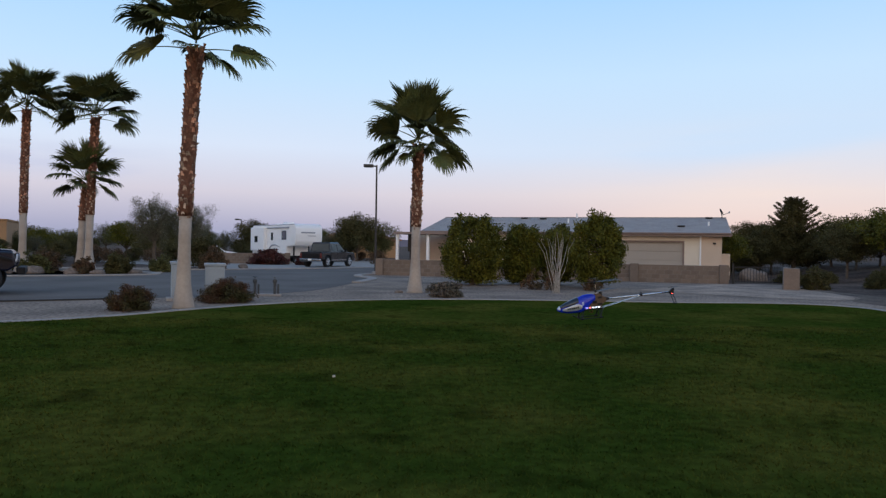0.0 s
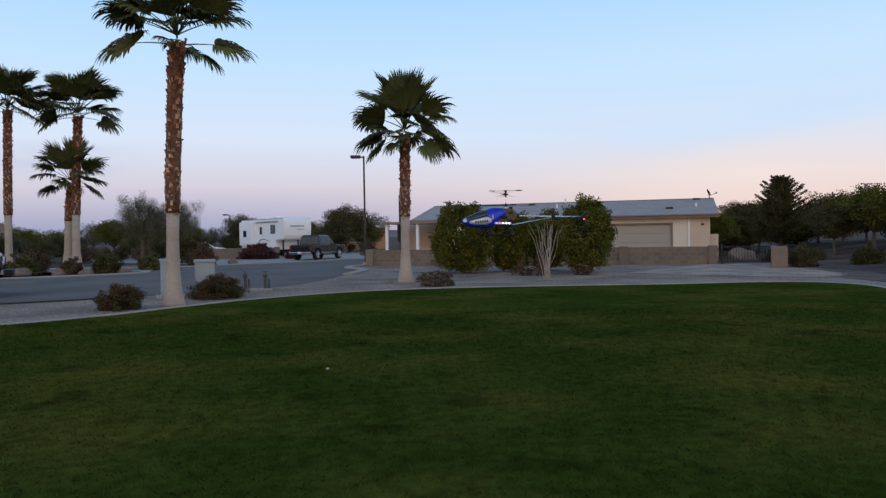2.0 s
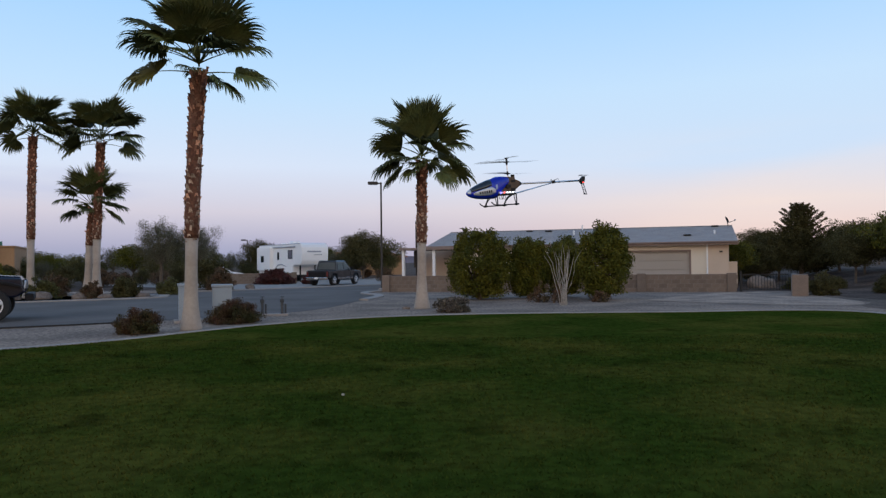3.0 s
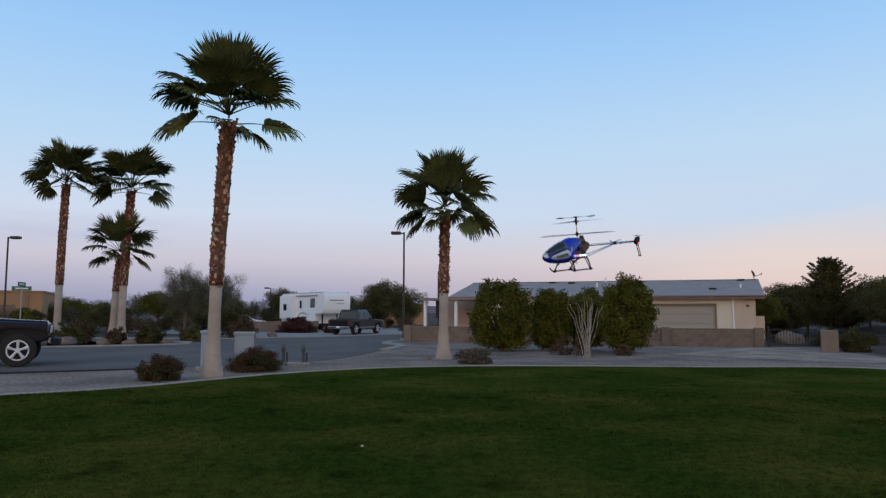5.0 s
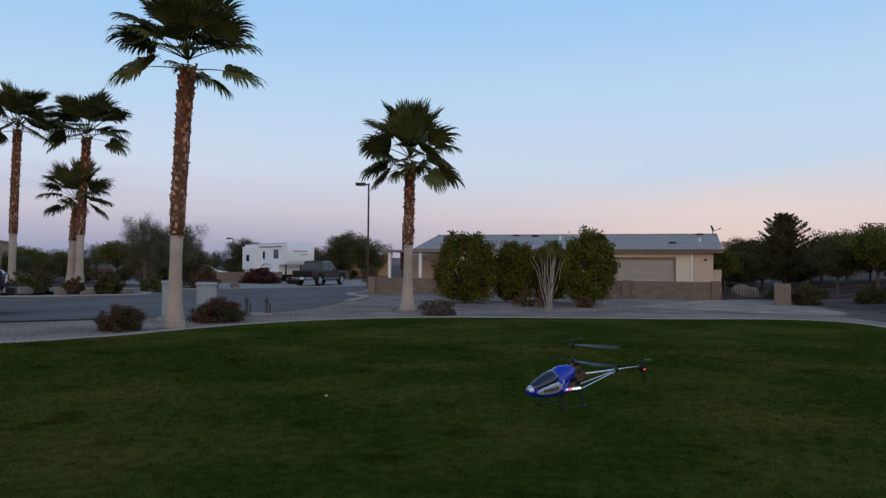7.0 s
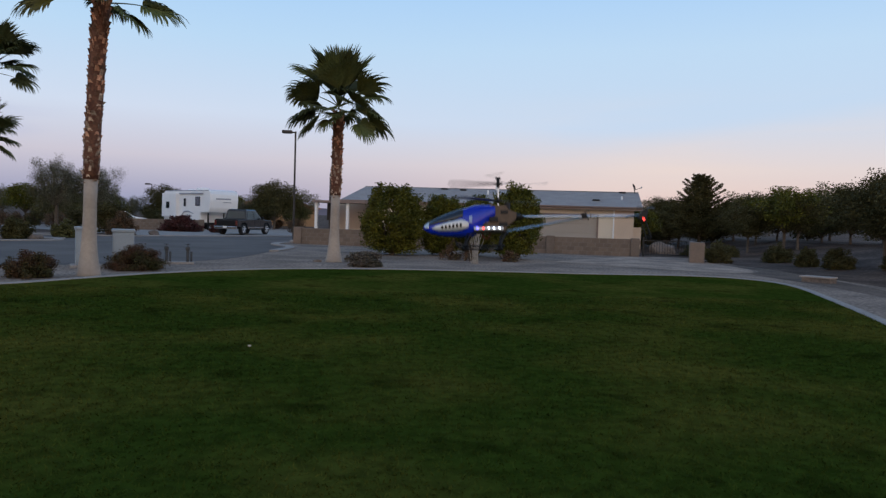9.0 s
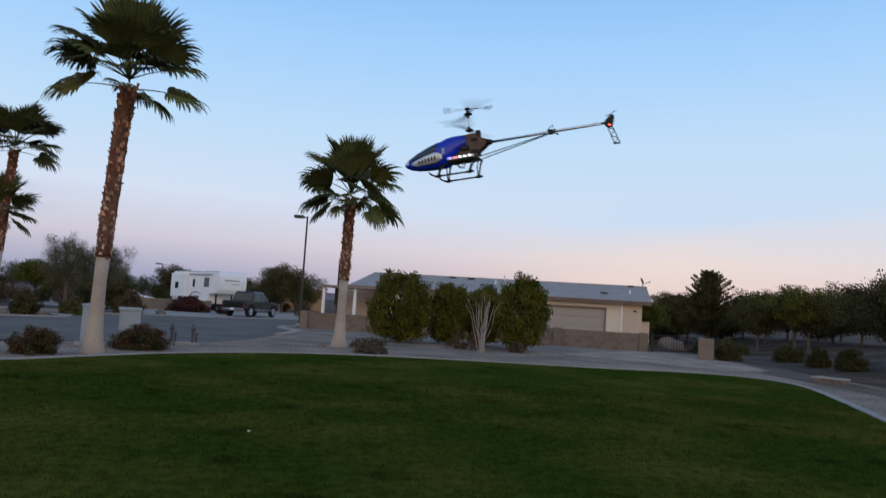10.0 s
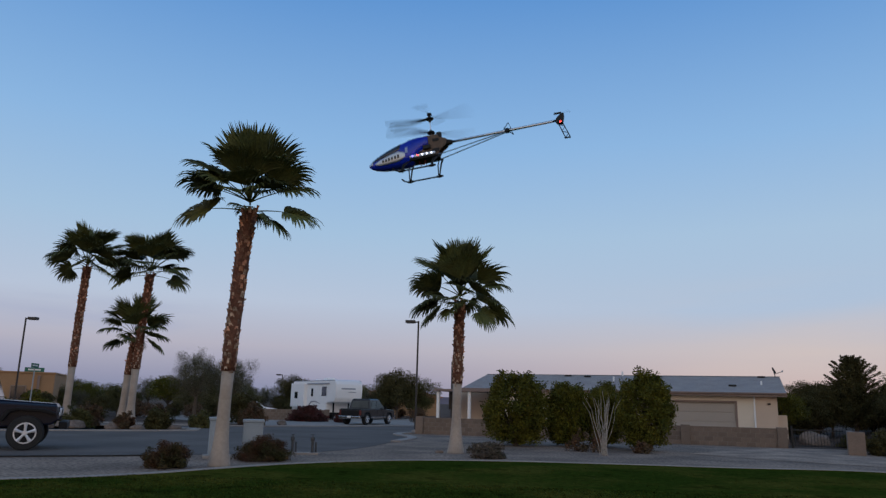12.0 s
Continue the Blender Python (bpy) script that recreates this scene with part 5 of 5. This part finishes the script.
def jeep(x, y, turn):
    j = thing("jeep", "black off-road jeep parked on the street", "jeep", pose(x, y, 0.01, 0, 0, turn) @ Matrix.Scale(1.17, 4))
    low = [(-2.0, 0.62), (-2.0, 1.15), (0.45, 1.15), (1.85, 1.08), (1.92, 0.72), (1.75, 0.6), (0.6, 0.52), (-0.6, 0.52), (-1.7, 0.6)]
    part("body", extrude_profile(low, -0.74, 0.74, 0.05), NAVY, j, "glossy black tub and bonnet")
    part("bonnet", loft([[(0.5, s * 0.68, 1.12) for s in (-1, 1)] + [(1.85, 0.58, 1.05), (1.85, -0.58, 1.05)], [(0.5, s * 0.6, 1.2) for s in (-1, 1)] + [(1.8, 0.52, 1.12), (1.8, -0.52, 1.12)]]), NAVY, j, "black bonnet")
    part("hard_top", loft([[(-1.95, s * 0.74, 1.18) for s in (-1, 1)] + [(0.3, 0.74, 1.18), (0.3, -0.74, 1.18)], [(-1.88, s * 0.64, 1.78) for s in (-1, 1)] + [(0.1, 0.64, 1.78), (0.1, -0.64, 1.78)],
                           [(-1.82, s * 0.58, 1.83) for s in (-1, 1)] + [(0.05, 0.58, 1.83), (0.05, -0.58, 1.83)]]), NAVY, j, "black hard top")
    wf = part("windscreen_frame", boxes(((0.0, 0, 0), (0.06, 1.4, 0.66)), bevel=0.02), NAVY, j, m=pose(0.4, 0, 1.46, 0, -20, 0))
    part("glass", boxes(((0.02, 0, 0.02), (0.05, 1.24, 0.5)), bevel=0.01), GLASSY, wf, "clear dark windscreen")
    for s in (-1, 1):
        for xx, wd in ((-0.3, 0.8), (-1.3, 0.8)):
            bm = bmesh.new()
            q = [(xx - wd / 2, s * 0.745, 1.24), (xx + wd / 2, s * 0.745, 1.24), (xx + wd / 2 - 0.06, s * 0.66, 1.7), (xx - wd / 2 + 0.06, s * 0.66, 1.7)]
            bm.faces.new([bm.verts.new((p[0], p[1] + s * 0.008, p[2])) for p in q])
            bmesh.ops.solidify(bm, geom=bm.faces[:], thickness=0.012)
            part("side_window", bm, GLASSY, j, "dark side window")
        part("fender", extrude_profile([(0.62, 0.72), (0.78, 0.98), (1.0, 1.02), (1.55, 1.0), (1.85, 0.9), (1.85, 0.84), (1.5, 0.93), (1.02, 0.95), (0.84, 0.9), (0.7, 0.68)], s * 0.62, s * 0.95, 0.012), BLACKPLAS, j, "black flared fender")
        part("fender", extrude_profile([(-1.75, 0.7), (-1.55, 0.96), (-0.95, 0.96), (-0.72, 0.66), (-0.8, 0.66), (-1.0, 0.9), (-1.5, 0.9), (-1.66, 0.68)], s * 0.66, s * 0.95, 0.012), BLACKPLAS, j, "black flared fender")
        for xx in (1.22, -1.22):
            add_wheel(j, xx, s * 0.8, 0.41, 0.27, s)
        part("headlamp", tube([(1.9, s * 0.42, 0.92), (1.945, s * 0.42, 0.92)], 0.1, 18), LAMP_CLEAR, j, "round headlamp")
        part("turn_lamp", tube([(1.9, s * 0.66, 0.86), (1.93, s * 0.66, 0.86)], 0.05, 12), LAMP_CLEAR, j)
        part("mirror", boxes(((0.3, s * 0.92, 1.32), (0.1, 0.18, 0.2)), bevel=0.03), BLACKPLAS, j)
    gr = part("grille", boxes(((1.915, 0, 0.88), (0.03, 0.62, 0.34)), bevel=0.01), NAVY, j)
    for k in range(7):
        part("slot", boxes(((1.933, (k - 3) * 0.08, 0.88), (0.012, 0.04, 0.26))), BLACKPLAS, gr)
    part("front_bumper", boxes(((2.02, 0, 0.6), (0.2, 1.55, 0.18)), bevel=0.03), BLACKPLAS, j, "black steel bumper")
    part("rear_bumper", boxes(((-2.06, 0, 0.6), (0.14, 1.5, 0.16)), bevel=0.03), BLACKPLAS, j)


jeep(-14.84, 20.82, 28)


def parked_car(x, y, turn, mat, label):
    c = thing("car", label, "car", pose(x, y, 0, 0, 0, turn))
    part("body", extrude_profile([(-2.1, 0.35), (-2.15, 0.8), (-1.9, 0.92), (1.0, 0.95), (2.0, 0.8), (2.15, 0.55), (2.1, 0.32)], -0.86, 0.86, 0.05), mat, c)
    part("cabin", extrude_profile([(-1.75, 0.9), (-1.35, 1.4), (0.25, 1.43), (1.0, 0.92)], -0.74, 0.74, 0.05), mat, c)
    for s in (-1, 1):
        part("side_window", extrude_profile([(-1.5, 0.97), (-1.25, 1.34), (0.2, 1.36), (0.75, 0.97)], s * 0.75 - 0.01, s * 0.75 + 0.01), GLASSY, c, "dark side window")
        for xx in (-1.35, 1.35):
            part("wheel", tube([(xx, s * 0.76 - 0.1, 0.31), (xx, s * 0.76 + 0.1, 0.31)], 0.31, 16), RUBBER, c, "black tyre")


parked_car(-20.5, 64.5, 20, WHITE, "white car parked far behind the block wall")


# ---- far buildings ----
def stucco_house(x, y, turn, w, d, h, label, mat):
    b = thing("house", label, "house", pose(x, y, 0, 0, 0, turn))
    part("wall", boxes(((0, 0, h / 2), (w, d, h)), bevel=0.03), mat, b)
    part("parapet", boxes(((0, 0, h + 0.04), (w + 0.12, d + 0.12, 0.12)), bevel=0.02), mat, b)
    for k in (-1, 0, 1):
        wn = part("window", boxes(((k * w * 0.3, -d / 2 - 0.01, h * 0.55), (1.0, 0.05, 1.0))), FASCIA, b)
        part("pane", boxes(((k * w * 0.3, -d / 2 - 0.03, h * 0.55), (0.85, 0.03, 0.85))), GLASSY, wn)
        part("beam", boxes(((k * w * 0.3 + 1.2, -d / 2 - 0.05, h * 0.5), (0.16, 0.16, h * 0.9))), FASCIA, b)


stucco_house(-37.2, 52.0, 24, 11.0, 8.0, 3.0, "flat-roofed tan stucco house beyond the street", ADOBE)


def tile_house(x, y, turn):
    b = thing("house", "far tan house with a red clay tile roof", "house", pose(x, y, 0, 0, 0, turn))
    part("wall", boxes(((0, 0, 1.25), (11, 8, 2.5))), ADOBE, b)
    part("roof", extrude_profile([(-6, 2.45), (0, 3.7), (6, 2.45), (6, 2.3), (-6, 2.3)], -4.5, 4.5), TILE_ROOF, b, "red clay tile roof")
    w = part("window", boxes(((2, -4.02, 1.4), (1.4, 0.06, 1.0))), WHITE, b)
    part("pane", boxes(((2, -4.06, 1.4), (1.2, 0.03, 0.85))), GLASSY, w)


tile_house(-12.2, 98.0, 12)
tagged(part("litter", boxes(((0, 0, 0.05), (0.032, 0.028, 0.024)), bevel=0.006), LITTER, m=pose(-1.27, 8.55, 0, 0, 0, 30)), "small pale scrap lying on the lawn", "litter")


# ---- model helicopter: +X is forward, the boom lies on the X axis ----
def section(x, zb, zt, w, n=16, zw=0.45):
    """A rounded ring at x from zb to zt, widest at the share zw of its height."""
    ring = []
    zc = zb + (zt - zb) * zw
    for k in range(n):
        a = k * math.tau / n
        c, s = math.cos(a), math.sin(a)
        y = w / 2 * math.copysign(abs(c) ** 0.85, c)
        z = zc + (zt - zc if s > 0 else zc - zb) * math.copysign(abs(s) ** 0.9, s)
        ring.append((x, y, z))
    return ring


# x, bottom, top, width
CANOPY = [(0.458, -0.074, -0.058, 0.012), (0.44, -0.09, -0.043, 0.042), (0.41, -0.105, -0.024, 0.068), (0.36, -0.117, 0.0, 0.094), (0.30, -0.124, 0.024, 0.112),
          (0.24, -0.126, 0.044, 0.122), (0.185, -0.126, 0.058, 0.126), (0.155, -0.122, 0.07, 0.124), (0.125, -0.1, 0.074, 0.118), (0.09, -0.062, 0.075, 0.11), (0.05, -0.03, 0.073, 0.1), (0.02, -0.005, 0.07, 0.09)]


def canopy_at(x):
    for a, b in zip(CANOPY, CANOPY[1:]):
        if b[0] <= x <= a[0]:
            t = (a[0] - x) / (a[0] - b[0])
            return [u + (v - u) * t for u, v in zip(a, b)]
    return list(CANOPY[-1])


def canopy_point(x, ang, out):
    _, zb, zt, w = canopy_at(x)
    zc = zb + (zt - zb) * 0.45
    c, s = math.cos(ang), math.sin(ang)
    y = w / 2 * math.copysign(abs(c) ** 0.85, c)
    z = zc + (zt - zc if s > 0 else zc - zb) * math.copysign(abs(s) ** 0.9, s)
    d = Vector((0, c, s)) * out
    return Vector((x, y, z)) + d


def canopy_patch(xs, lo, hi, out=0.0018, n=6):
    """A thin shell on the canopy between two angles, given as functions of x."""
    bm = bmesh.new()
    rows = []
    for x in xs:
        a, b = lo(x), hi(x)
        rows.append([(bm.verts.new(canopy_point(x, a + (b - a) * k / n, out)), bm.verts.new(canopy_point(x, a + (b - a) * k / n, -0.001))) for k in range(n + 1)])
    for u, v in zip(rows, rows[1:]):
        for k in range(n):
            bm.faces.new((u[k][0], u[k + 1][0], v[k + 1][0], v[k][0]))
    for k in range(n):
        bm.faces.new((rows[0][k][0], rows[0][k][1], rows[0][k + 1][1], rows[0][k + 1][0]))
        bm.faces.new((rows[-1][k][0], rows[-1][k + 1][0], rows[-1][k + 1][1], rows[-1][k][1]))
    for u, v in zip(rows, rows[1:]):
        bm.faces.new((u[0][0], v[0][0], v[0][1], u[0][1]))
        bm.faces.new((u[n][0], u[n][1], v[n][1], v[n][0]))
    bmesh.ops.recalc_face_normals(bm, faces=bm.faces)
    return bm


def blade_pair(length, chord, root):
    """Two thin tapered blades, one either way, with a small pitch."""
    bm = bmesh.new()
    for s in (1, -1):
        secs = []
        for r, c in ((root, chord * 0.6), (root + 0.05, chord), (length * 0.8, chord * 0.9), (length, chord * 0.55)):
            secs.append([(s * r, -c / 2, -0.003 * s), (s * r, c / 2, 0.003 * s), (s * r, c / 2, 0.005 * s + 0.001), (s * r, -c / 2, -0.001 * s + 0.002)])
        b = loft(secs)
        me = bpy.data.meshes.new("tmp")
        b.to_mesh(me)
        b.free()
        bm.from_mesh(me)
        bpy.data.meshes.remove(me)
    return bm


def helicopter():
    h = thing("model_helicopter", "blue coaxial model helicopter with silver boom and lit lights", "model helicopter", pose(1.7, 8.2, 1.03))
    can = part("canopy", loft([section(*c) for c in CANOPY]), BLUE, h, "glossy blue canopy", smooth=True)
    part("canopy_window", canopy_patch([0.425 - 0.03 * k for k in range(8)], lambda x: radians(15 + 120 * max(0, 0.27 - x)), lambda x: radians(165 - 120 * max(0, 0.27 - x)), n=10), CANOPY_GLASS, can, "dark glossy canopy window", smooth=True)
    # silver on the upper half only, painting in the nose's pale glint
    part("nose_tip", canopy_patch([0.452, 0.445, 0.438, 0.43, 0.424], lambda x: radians(-10), lambda x: radians(190), n=16), SILVER, can, "silver nose tip with the glint on its upper half painted in", smooth=True)
    for side, nm in ((0, "left"), (1, "right")):
        def lo(x):
            t = (0.402 - x) / 0.222
            a = radians(-30 - 2 * t) + radians(34) * (max(0, t - 0.78) * 2.0 + max(0, 0.16 - t) * 2.5)
            return math.pi - a if side else a

        def hi(x):
            t = (0.402 - x) / 0.222
            a = radians(6 + 9 * min(1, t * 2)) - radians(34) * (max(0, t - 0.8) * 2.2 + max(0, 0.12 - t) * 2.0)
            return math.pi - a if side else a

        part("side_flash", canopy_patch([0.402 - 0.0222 * k for k in range(11)], lo, hi), SILVER, can, "silver side panel with dark marks", smooth=True)
        # unreadable marks on the side panel
        for k in range(6):
            x = 0.348 - 0.0225 * k

            def mark(x0, a0, a1):
                return canopy_patch([x0, x0 - 0.013], (lambda q: math.pi - a0) if side else (lambda q: a0), (lambda q: math.pi - a1) if side else (lambda q: a1), 0.0032, 3)

            part("mark", mark(x, radians(-14), radians(1)), CARBON, can)
        part("emblem", canopy_patch([0.178, 0.172, 0.166, 0.16], (lambda q: math.pi - radians(-2)) if side else (lambda q: radians(-2)), (lambda q: math.pi - radians(18)) if side else (lambda q: radians(18)), 0.0025, 4), EMBLEM, can, "small pale blue emblem")
    # mechanics behind the canopy
    for s in (1, -1):
        prof = [(0.16, -0.095), (-0.035, -0.1), (-0.06, -0.05), (-0.105, -0.02), (-0.11, 0.02), (-0.06, 0.04), (-0.045, 0.066), (0.05, 0.066), (0.09, 0.03), (0.15, -0.03)]
        part("side_frame", extrude_profile(prof, s * 0.03 - 0.002, s * 0.03 + 0.002), BRASS, h, "copper-coloured side frame plate")
        part("servo", boxes(((0.03, s * 0.041, -0.02), (0.05, 0.018, 0.03)), bevel=0.003), CARBON, h, "black servo")
        part("gear_cover", tube([(0.095, s * 0.032, -0.03), (0.095, s * 0.04, -0.03)], 0.022, 16), CARBON, h, "dark round gear cover")
        part("frame_gap", boxes(((-0.035, s * 0.033, 0.025), (0.045, 0.004, 0.022)), bevel=0.0015), CARBON, h)
        part("frame_gap", boxes(((-0.03, s * 0.033, -0.05), (0.05, 0.004, 0.026)), bevel=0.0015), CARBON, h)
        part("bar", boxes(((0.06, s * 0.055, -0.078), (0.18, 0.014, 0.02)), bevel=0.004), SILVER, h, "silver light bar")
        for k, (dx, mt) in enumerate(((0.128, LED_BLUE), (0.092, LED_RED), (0.06, LED_WHITE), (0.028, LED_WHITE), (-0.005, LED_WHITE))):
            bm = bmesh.new()
            bmesh.ops.create_icosphere(bm, subdivisions=2, radius=0.006, matrix=Matrix.Translation((dx, s * 0.063, -0.077)))
            part("light", bm, mt, h, ("blue", "red", "white", "white", "white")[k] + " lit diode")
    bm = boxes(((0.05, 0, -0.095), (0.2, 0.1, 0.012)), ((0.04, 0, -0.055), (0.12, 0.05, 0.05)), bevel=0.003)
    part("battery_tray", bm, CARBON, h, "black battery tray")
    part("main_gear", tube([(0, 0, 0.02), (0, 0, 0.03)], 0.026, 24), WHITE, h, "pale main gear")
    part("motor", tube([(-0.055, 0.0, 0.03), (-0.055, 0.0, 0.086)], 0.018, 14), CARBON, h, "black motor can")
    part("boom_clamp", tube([(-0.085, 0, 0), (-0.105, 0, 0), (-0.14, 0, 0), (-0.145, 0, 0)], [0.03, 0.026, 0.015, 0.011], 12), CARBON, h, "black boom clamp")
    for s in (1, -1):
        part("wire", tube([(0.10, s * 0.02, -0.1), (0.09, s * 0.02, -0.13), (0.06, s * 0.02, -0.135), (0.05, s * 0.015, -0.1)], 0.003, 6), LAMP_RED if s > 0 else CARBON, h)
    part("mast", tube([(0, 0, 0.03), (0, 0, 0.245)], 0.0045, 8), CHROME, h, "thin steel rotor mast")
    # tail
    part("boom", tube([(-0.1, 0, 0), (-0.86, 0, 0)], 0.0085, 12), BOOM, h, "bare metal tail boom", smooth=True)
    for s in (1, -1):
        part("boom_strut", tube([(-0.03, s * 0.04, -0.095), (-0.52, s * 0.006, -0.006)], 0.0036, 8), BOOM, h, "thin metal boom strut")
    clamp = part("stabiliser_clamp", boxes(((-0.52, 0, 0.0), (0.03, 0.03, 0.028)), bevel=0.004), CARBON, h, "black clamp on the boom")
    for s in (1, -1):
        part("stabiliser_fin", tube([(-0.5, s * 0.012, 0.008), (-0.54, s * 0.055, 0.028), (-0.555, s * 0.05, -0.012), (-0.53, s * 0.012, 0.0)], 0.0032, 6), CARBON, clamp, "thin black wire stabiliser fin")
    part("tail_housing", extrude_profile([(-0.845, -0.014), (-0.85, 0.012), (-0.885, 0.042), (-0.905, 0.042), (-0.905, 0.02), (-0.89, -0.03), (-0.862, -0.03)], -0.016, 0.016, 0.004), CARBON, h, "black tail motor housing")
    for s in (1, -1):
        part("tail_light", boxes(((-0.876, s * 0.0175, -0.02), (0.014, 0.003, 0.007)), bevel=0.001), LED_RED, h, "lit red tail light")
    fin = part("tail_fin", tube([(-0.862, 0, -0.028), (-0.893, 0, -0.135)], 0.0035, 6), CARBON, h, "black lattice tail fin")
    part("fin_edge", tube([(-0.89, 0, -0.028), (-0.922, 0, -0.13)], 0.0035, 6), CARBON, fin)
    for k in range(4):
        a, b = 0.02 + 0.25 * k, 0.22 + 0.25 * k
        p, q = Vector((-0.862, 0, -0.028)).lerp(Vector((-0.893, 0, -0.135)), a), Vector((-0.89, 0, -0.028)).lerp(Vector((-0.922, 0, -0.13)), b)
        if k % 2:
            p, q = Vector((-0.862, 0, -0.028)).lerp(Vector((-0.893, 0, -0.135)), b), Vector((-0.89, 0, -0.028)).lerp(Vector((-0.922, 0, -0.13)), a)
        part("fin_brace", tube([p, q], 0.0025, 5), CARBON, fin)
    part("fin_foot", tube([(-0.885, 0, -0.133), (-0.925, 0, -0.135)], 0.005, 6), CARBON, fin)
    # landing skids
    for s in (1, -1):
        sk = part("skid", tube([(0.262, s * 0.1, -0.158), (0.245, s * 0.1, -0.176), (0.215, s * 0.1, -0.188), (0.15, s * 0.1, -0.189), (-0.035, s * 0.1, -0.189)], 0.0055, 8), CARBON, h, "black landing skid runner")
        for x in (0.2, -0.008):
            part("skid_clamp", tube([(x + 0.022, s * 0.1, -0.189), (x, s * 0.1, -0.189), (x - 0.022, s * 0.1, -0.189)], [0.007, 0.0115, 0.007], 8), CARBON, sk)
            part("leg", tube([(x - 0.05, s * 0.035, -0.1), (x - 0.03, s * 0.06, -0.115), (x - 0.012, s * 0.088, -0.15), (x, s * 0.1, -0.189)], [0.006, 0.006, 0.0055, 0.0055], 8), CARBON, h, "black landing leg")
            part("leg_brace", tube([(x - 0.022, s * 0.035, -0.1), (x - 0.004, s * 0.064, -0.125), (x + 0.006, s * 0.1, -0.186)], 0.004, 6), CARBON, h)
    # rotors
    low = part("lower_rotor", blade_pair(0.31, 0.03, 0.025), BLADE_BLACK, h, "dark lower rotor blades")
    part("hub", tube([(0, 0, -0.014), (0, 0, -0.006), (0, 0, -0.004), (0, 0, 0.004), (0, 0, 0.006), (0, 0, 0.02)], [0.008, 0.01, 0.026, 0.026, 0.01, 0.008], 12), CARBON, low)
    up = part("upper_rotor", blade_pair(0.31, 0.03, 0.025), BLADE_BLACK, h, "dark upper rotor blades")
    part("hub", tube([(0, 0, -0.026), (0, 0, -0.006), (0, 0, -0.004), (0, 0, 0.004), (0, 0, 0.006), (0, 0, 0.03)], [0.008, 0.01, 0.027, 0.027, 0.01, 0.008], 12), CARBON, up)
    bar = part("flybar", tube([(-0.16, 0, 0), (-0.11, 0, 0), (-0.105, 0, 0), (0.105, 0, 0), (0.11, 0, 0), (0.16, 0, 0)], [0.006, 0.006, 0.002, 0.002, 0.006, 0.006], 6), CARBON, up, "weighted flybar above the rotor", pose(0, 0, 0.034, 0, 0, 80))
    part("cap", tube([(0, 0, -0.004), (0, 0, 0.006)], 0.017, 8), CARBON, up, m=pose(0, 0, 0.034))
    tail = part("tail_rotor", blade_pair(0.055, 0.014, 0.004), BLADE_BLACK, h, "small dark tail rotor")
    return h, low, up, tail


HELI, LOWER, UPPER, TAIL = helicopter()

# seconds, place, turn
FLIGHT = [
    (0, 1.742, 8.178, 1.026, -0.333, 6.59, 183.578),
    (0.5, 1.645, 8.524, 1.046, -5.61, 6.388, 176.909),
    (1, 1.279, 8.126, 1.224, -7.286, 2.691, 186.197),
    (1.5, 0.926, 7.581, 1.476, -1.657, -0.655, 195.637),
    (2, 0.707, 6.955, 1.783, 1.489, -1.374, 201.669),
    (2.5, 0.647, 6.836, 2.101, 1.277, 2.427, 203.977),
    (3, 0.554, 6.658, 2.31, -0.853, 4.83, 209.502),
    (3.5, 0.405, 6.321, 2.4, -2.125, 1.884, 215.906),
    (5.5, 0.965, 5.705, 1.865, -0.092, 7.502, 225.718),
    (6, 0.908, 5.323, 1.479, -1.371, 2.894, 226.612),
    (6.5, 0.933, 5.107, 1.033, -1.51, -0.676, 227.241),
    (6.7, 0.94, 5.03, 0.86, -1.2, -1.2, 226.9),
    (8.3, 0.8, 4.34, 1.05, -0.9, -1.6, 182.5),
    (8.5, 0.8, 4.333, 1.166, -0.688, -1.447, 180.901),
    (9, 0.824, 4.363, 1.621, 7.905, 2.099, 171.339),
    (9.5, 0.797, 4.355, 2.122, -5.499, 8.662, 168.554),
    (10, 0.571, 4.528, 2.638, -1.313, 8.389, 154.856),
    (10.5, 0.115, 4.647, 3.063, -1.843, 1.525, 158.506),
    (11, -0.298, 4.61, 3.335, 4.599, -4.902, 160.712),
    (11.5, -0.404, 4.519, 3.378, 6.983, 1.623, 165.011),
    (12, -0.379, 4.663, 3.319, 3.777, 7.857, 168.724),
]


def motions():
    walk(HELI, [(t, pose(x, y, z, rx, ry, rz)) for t, x, y, z, rx, ry, rz in FLIGHT])
    steps = range(0, 12 * FPS + 1)
    walk(LOWER, [(k / FPS, pose(0, 0, 0.098, 0, 0, 30 - 88 * k)) for k in steps])
    walk(UPPER, [(k / FPS, pose(0, 0, 0.204, 0, 0, 88 * k)) for k in steps])
    walk(TAIL, [(k / FPS, pose(-0.893, 0, 0.05, 0, 0, 88 * k)) for k in steps])


motions()
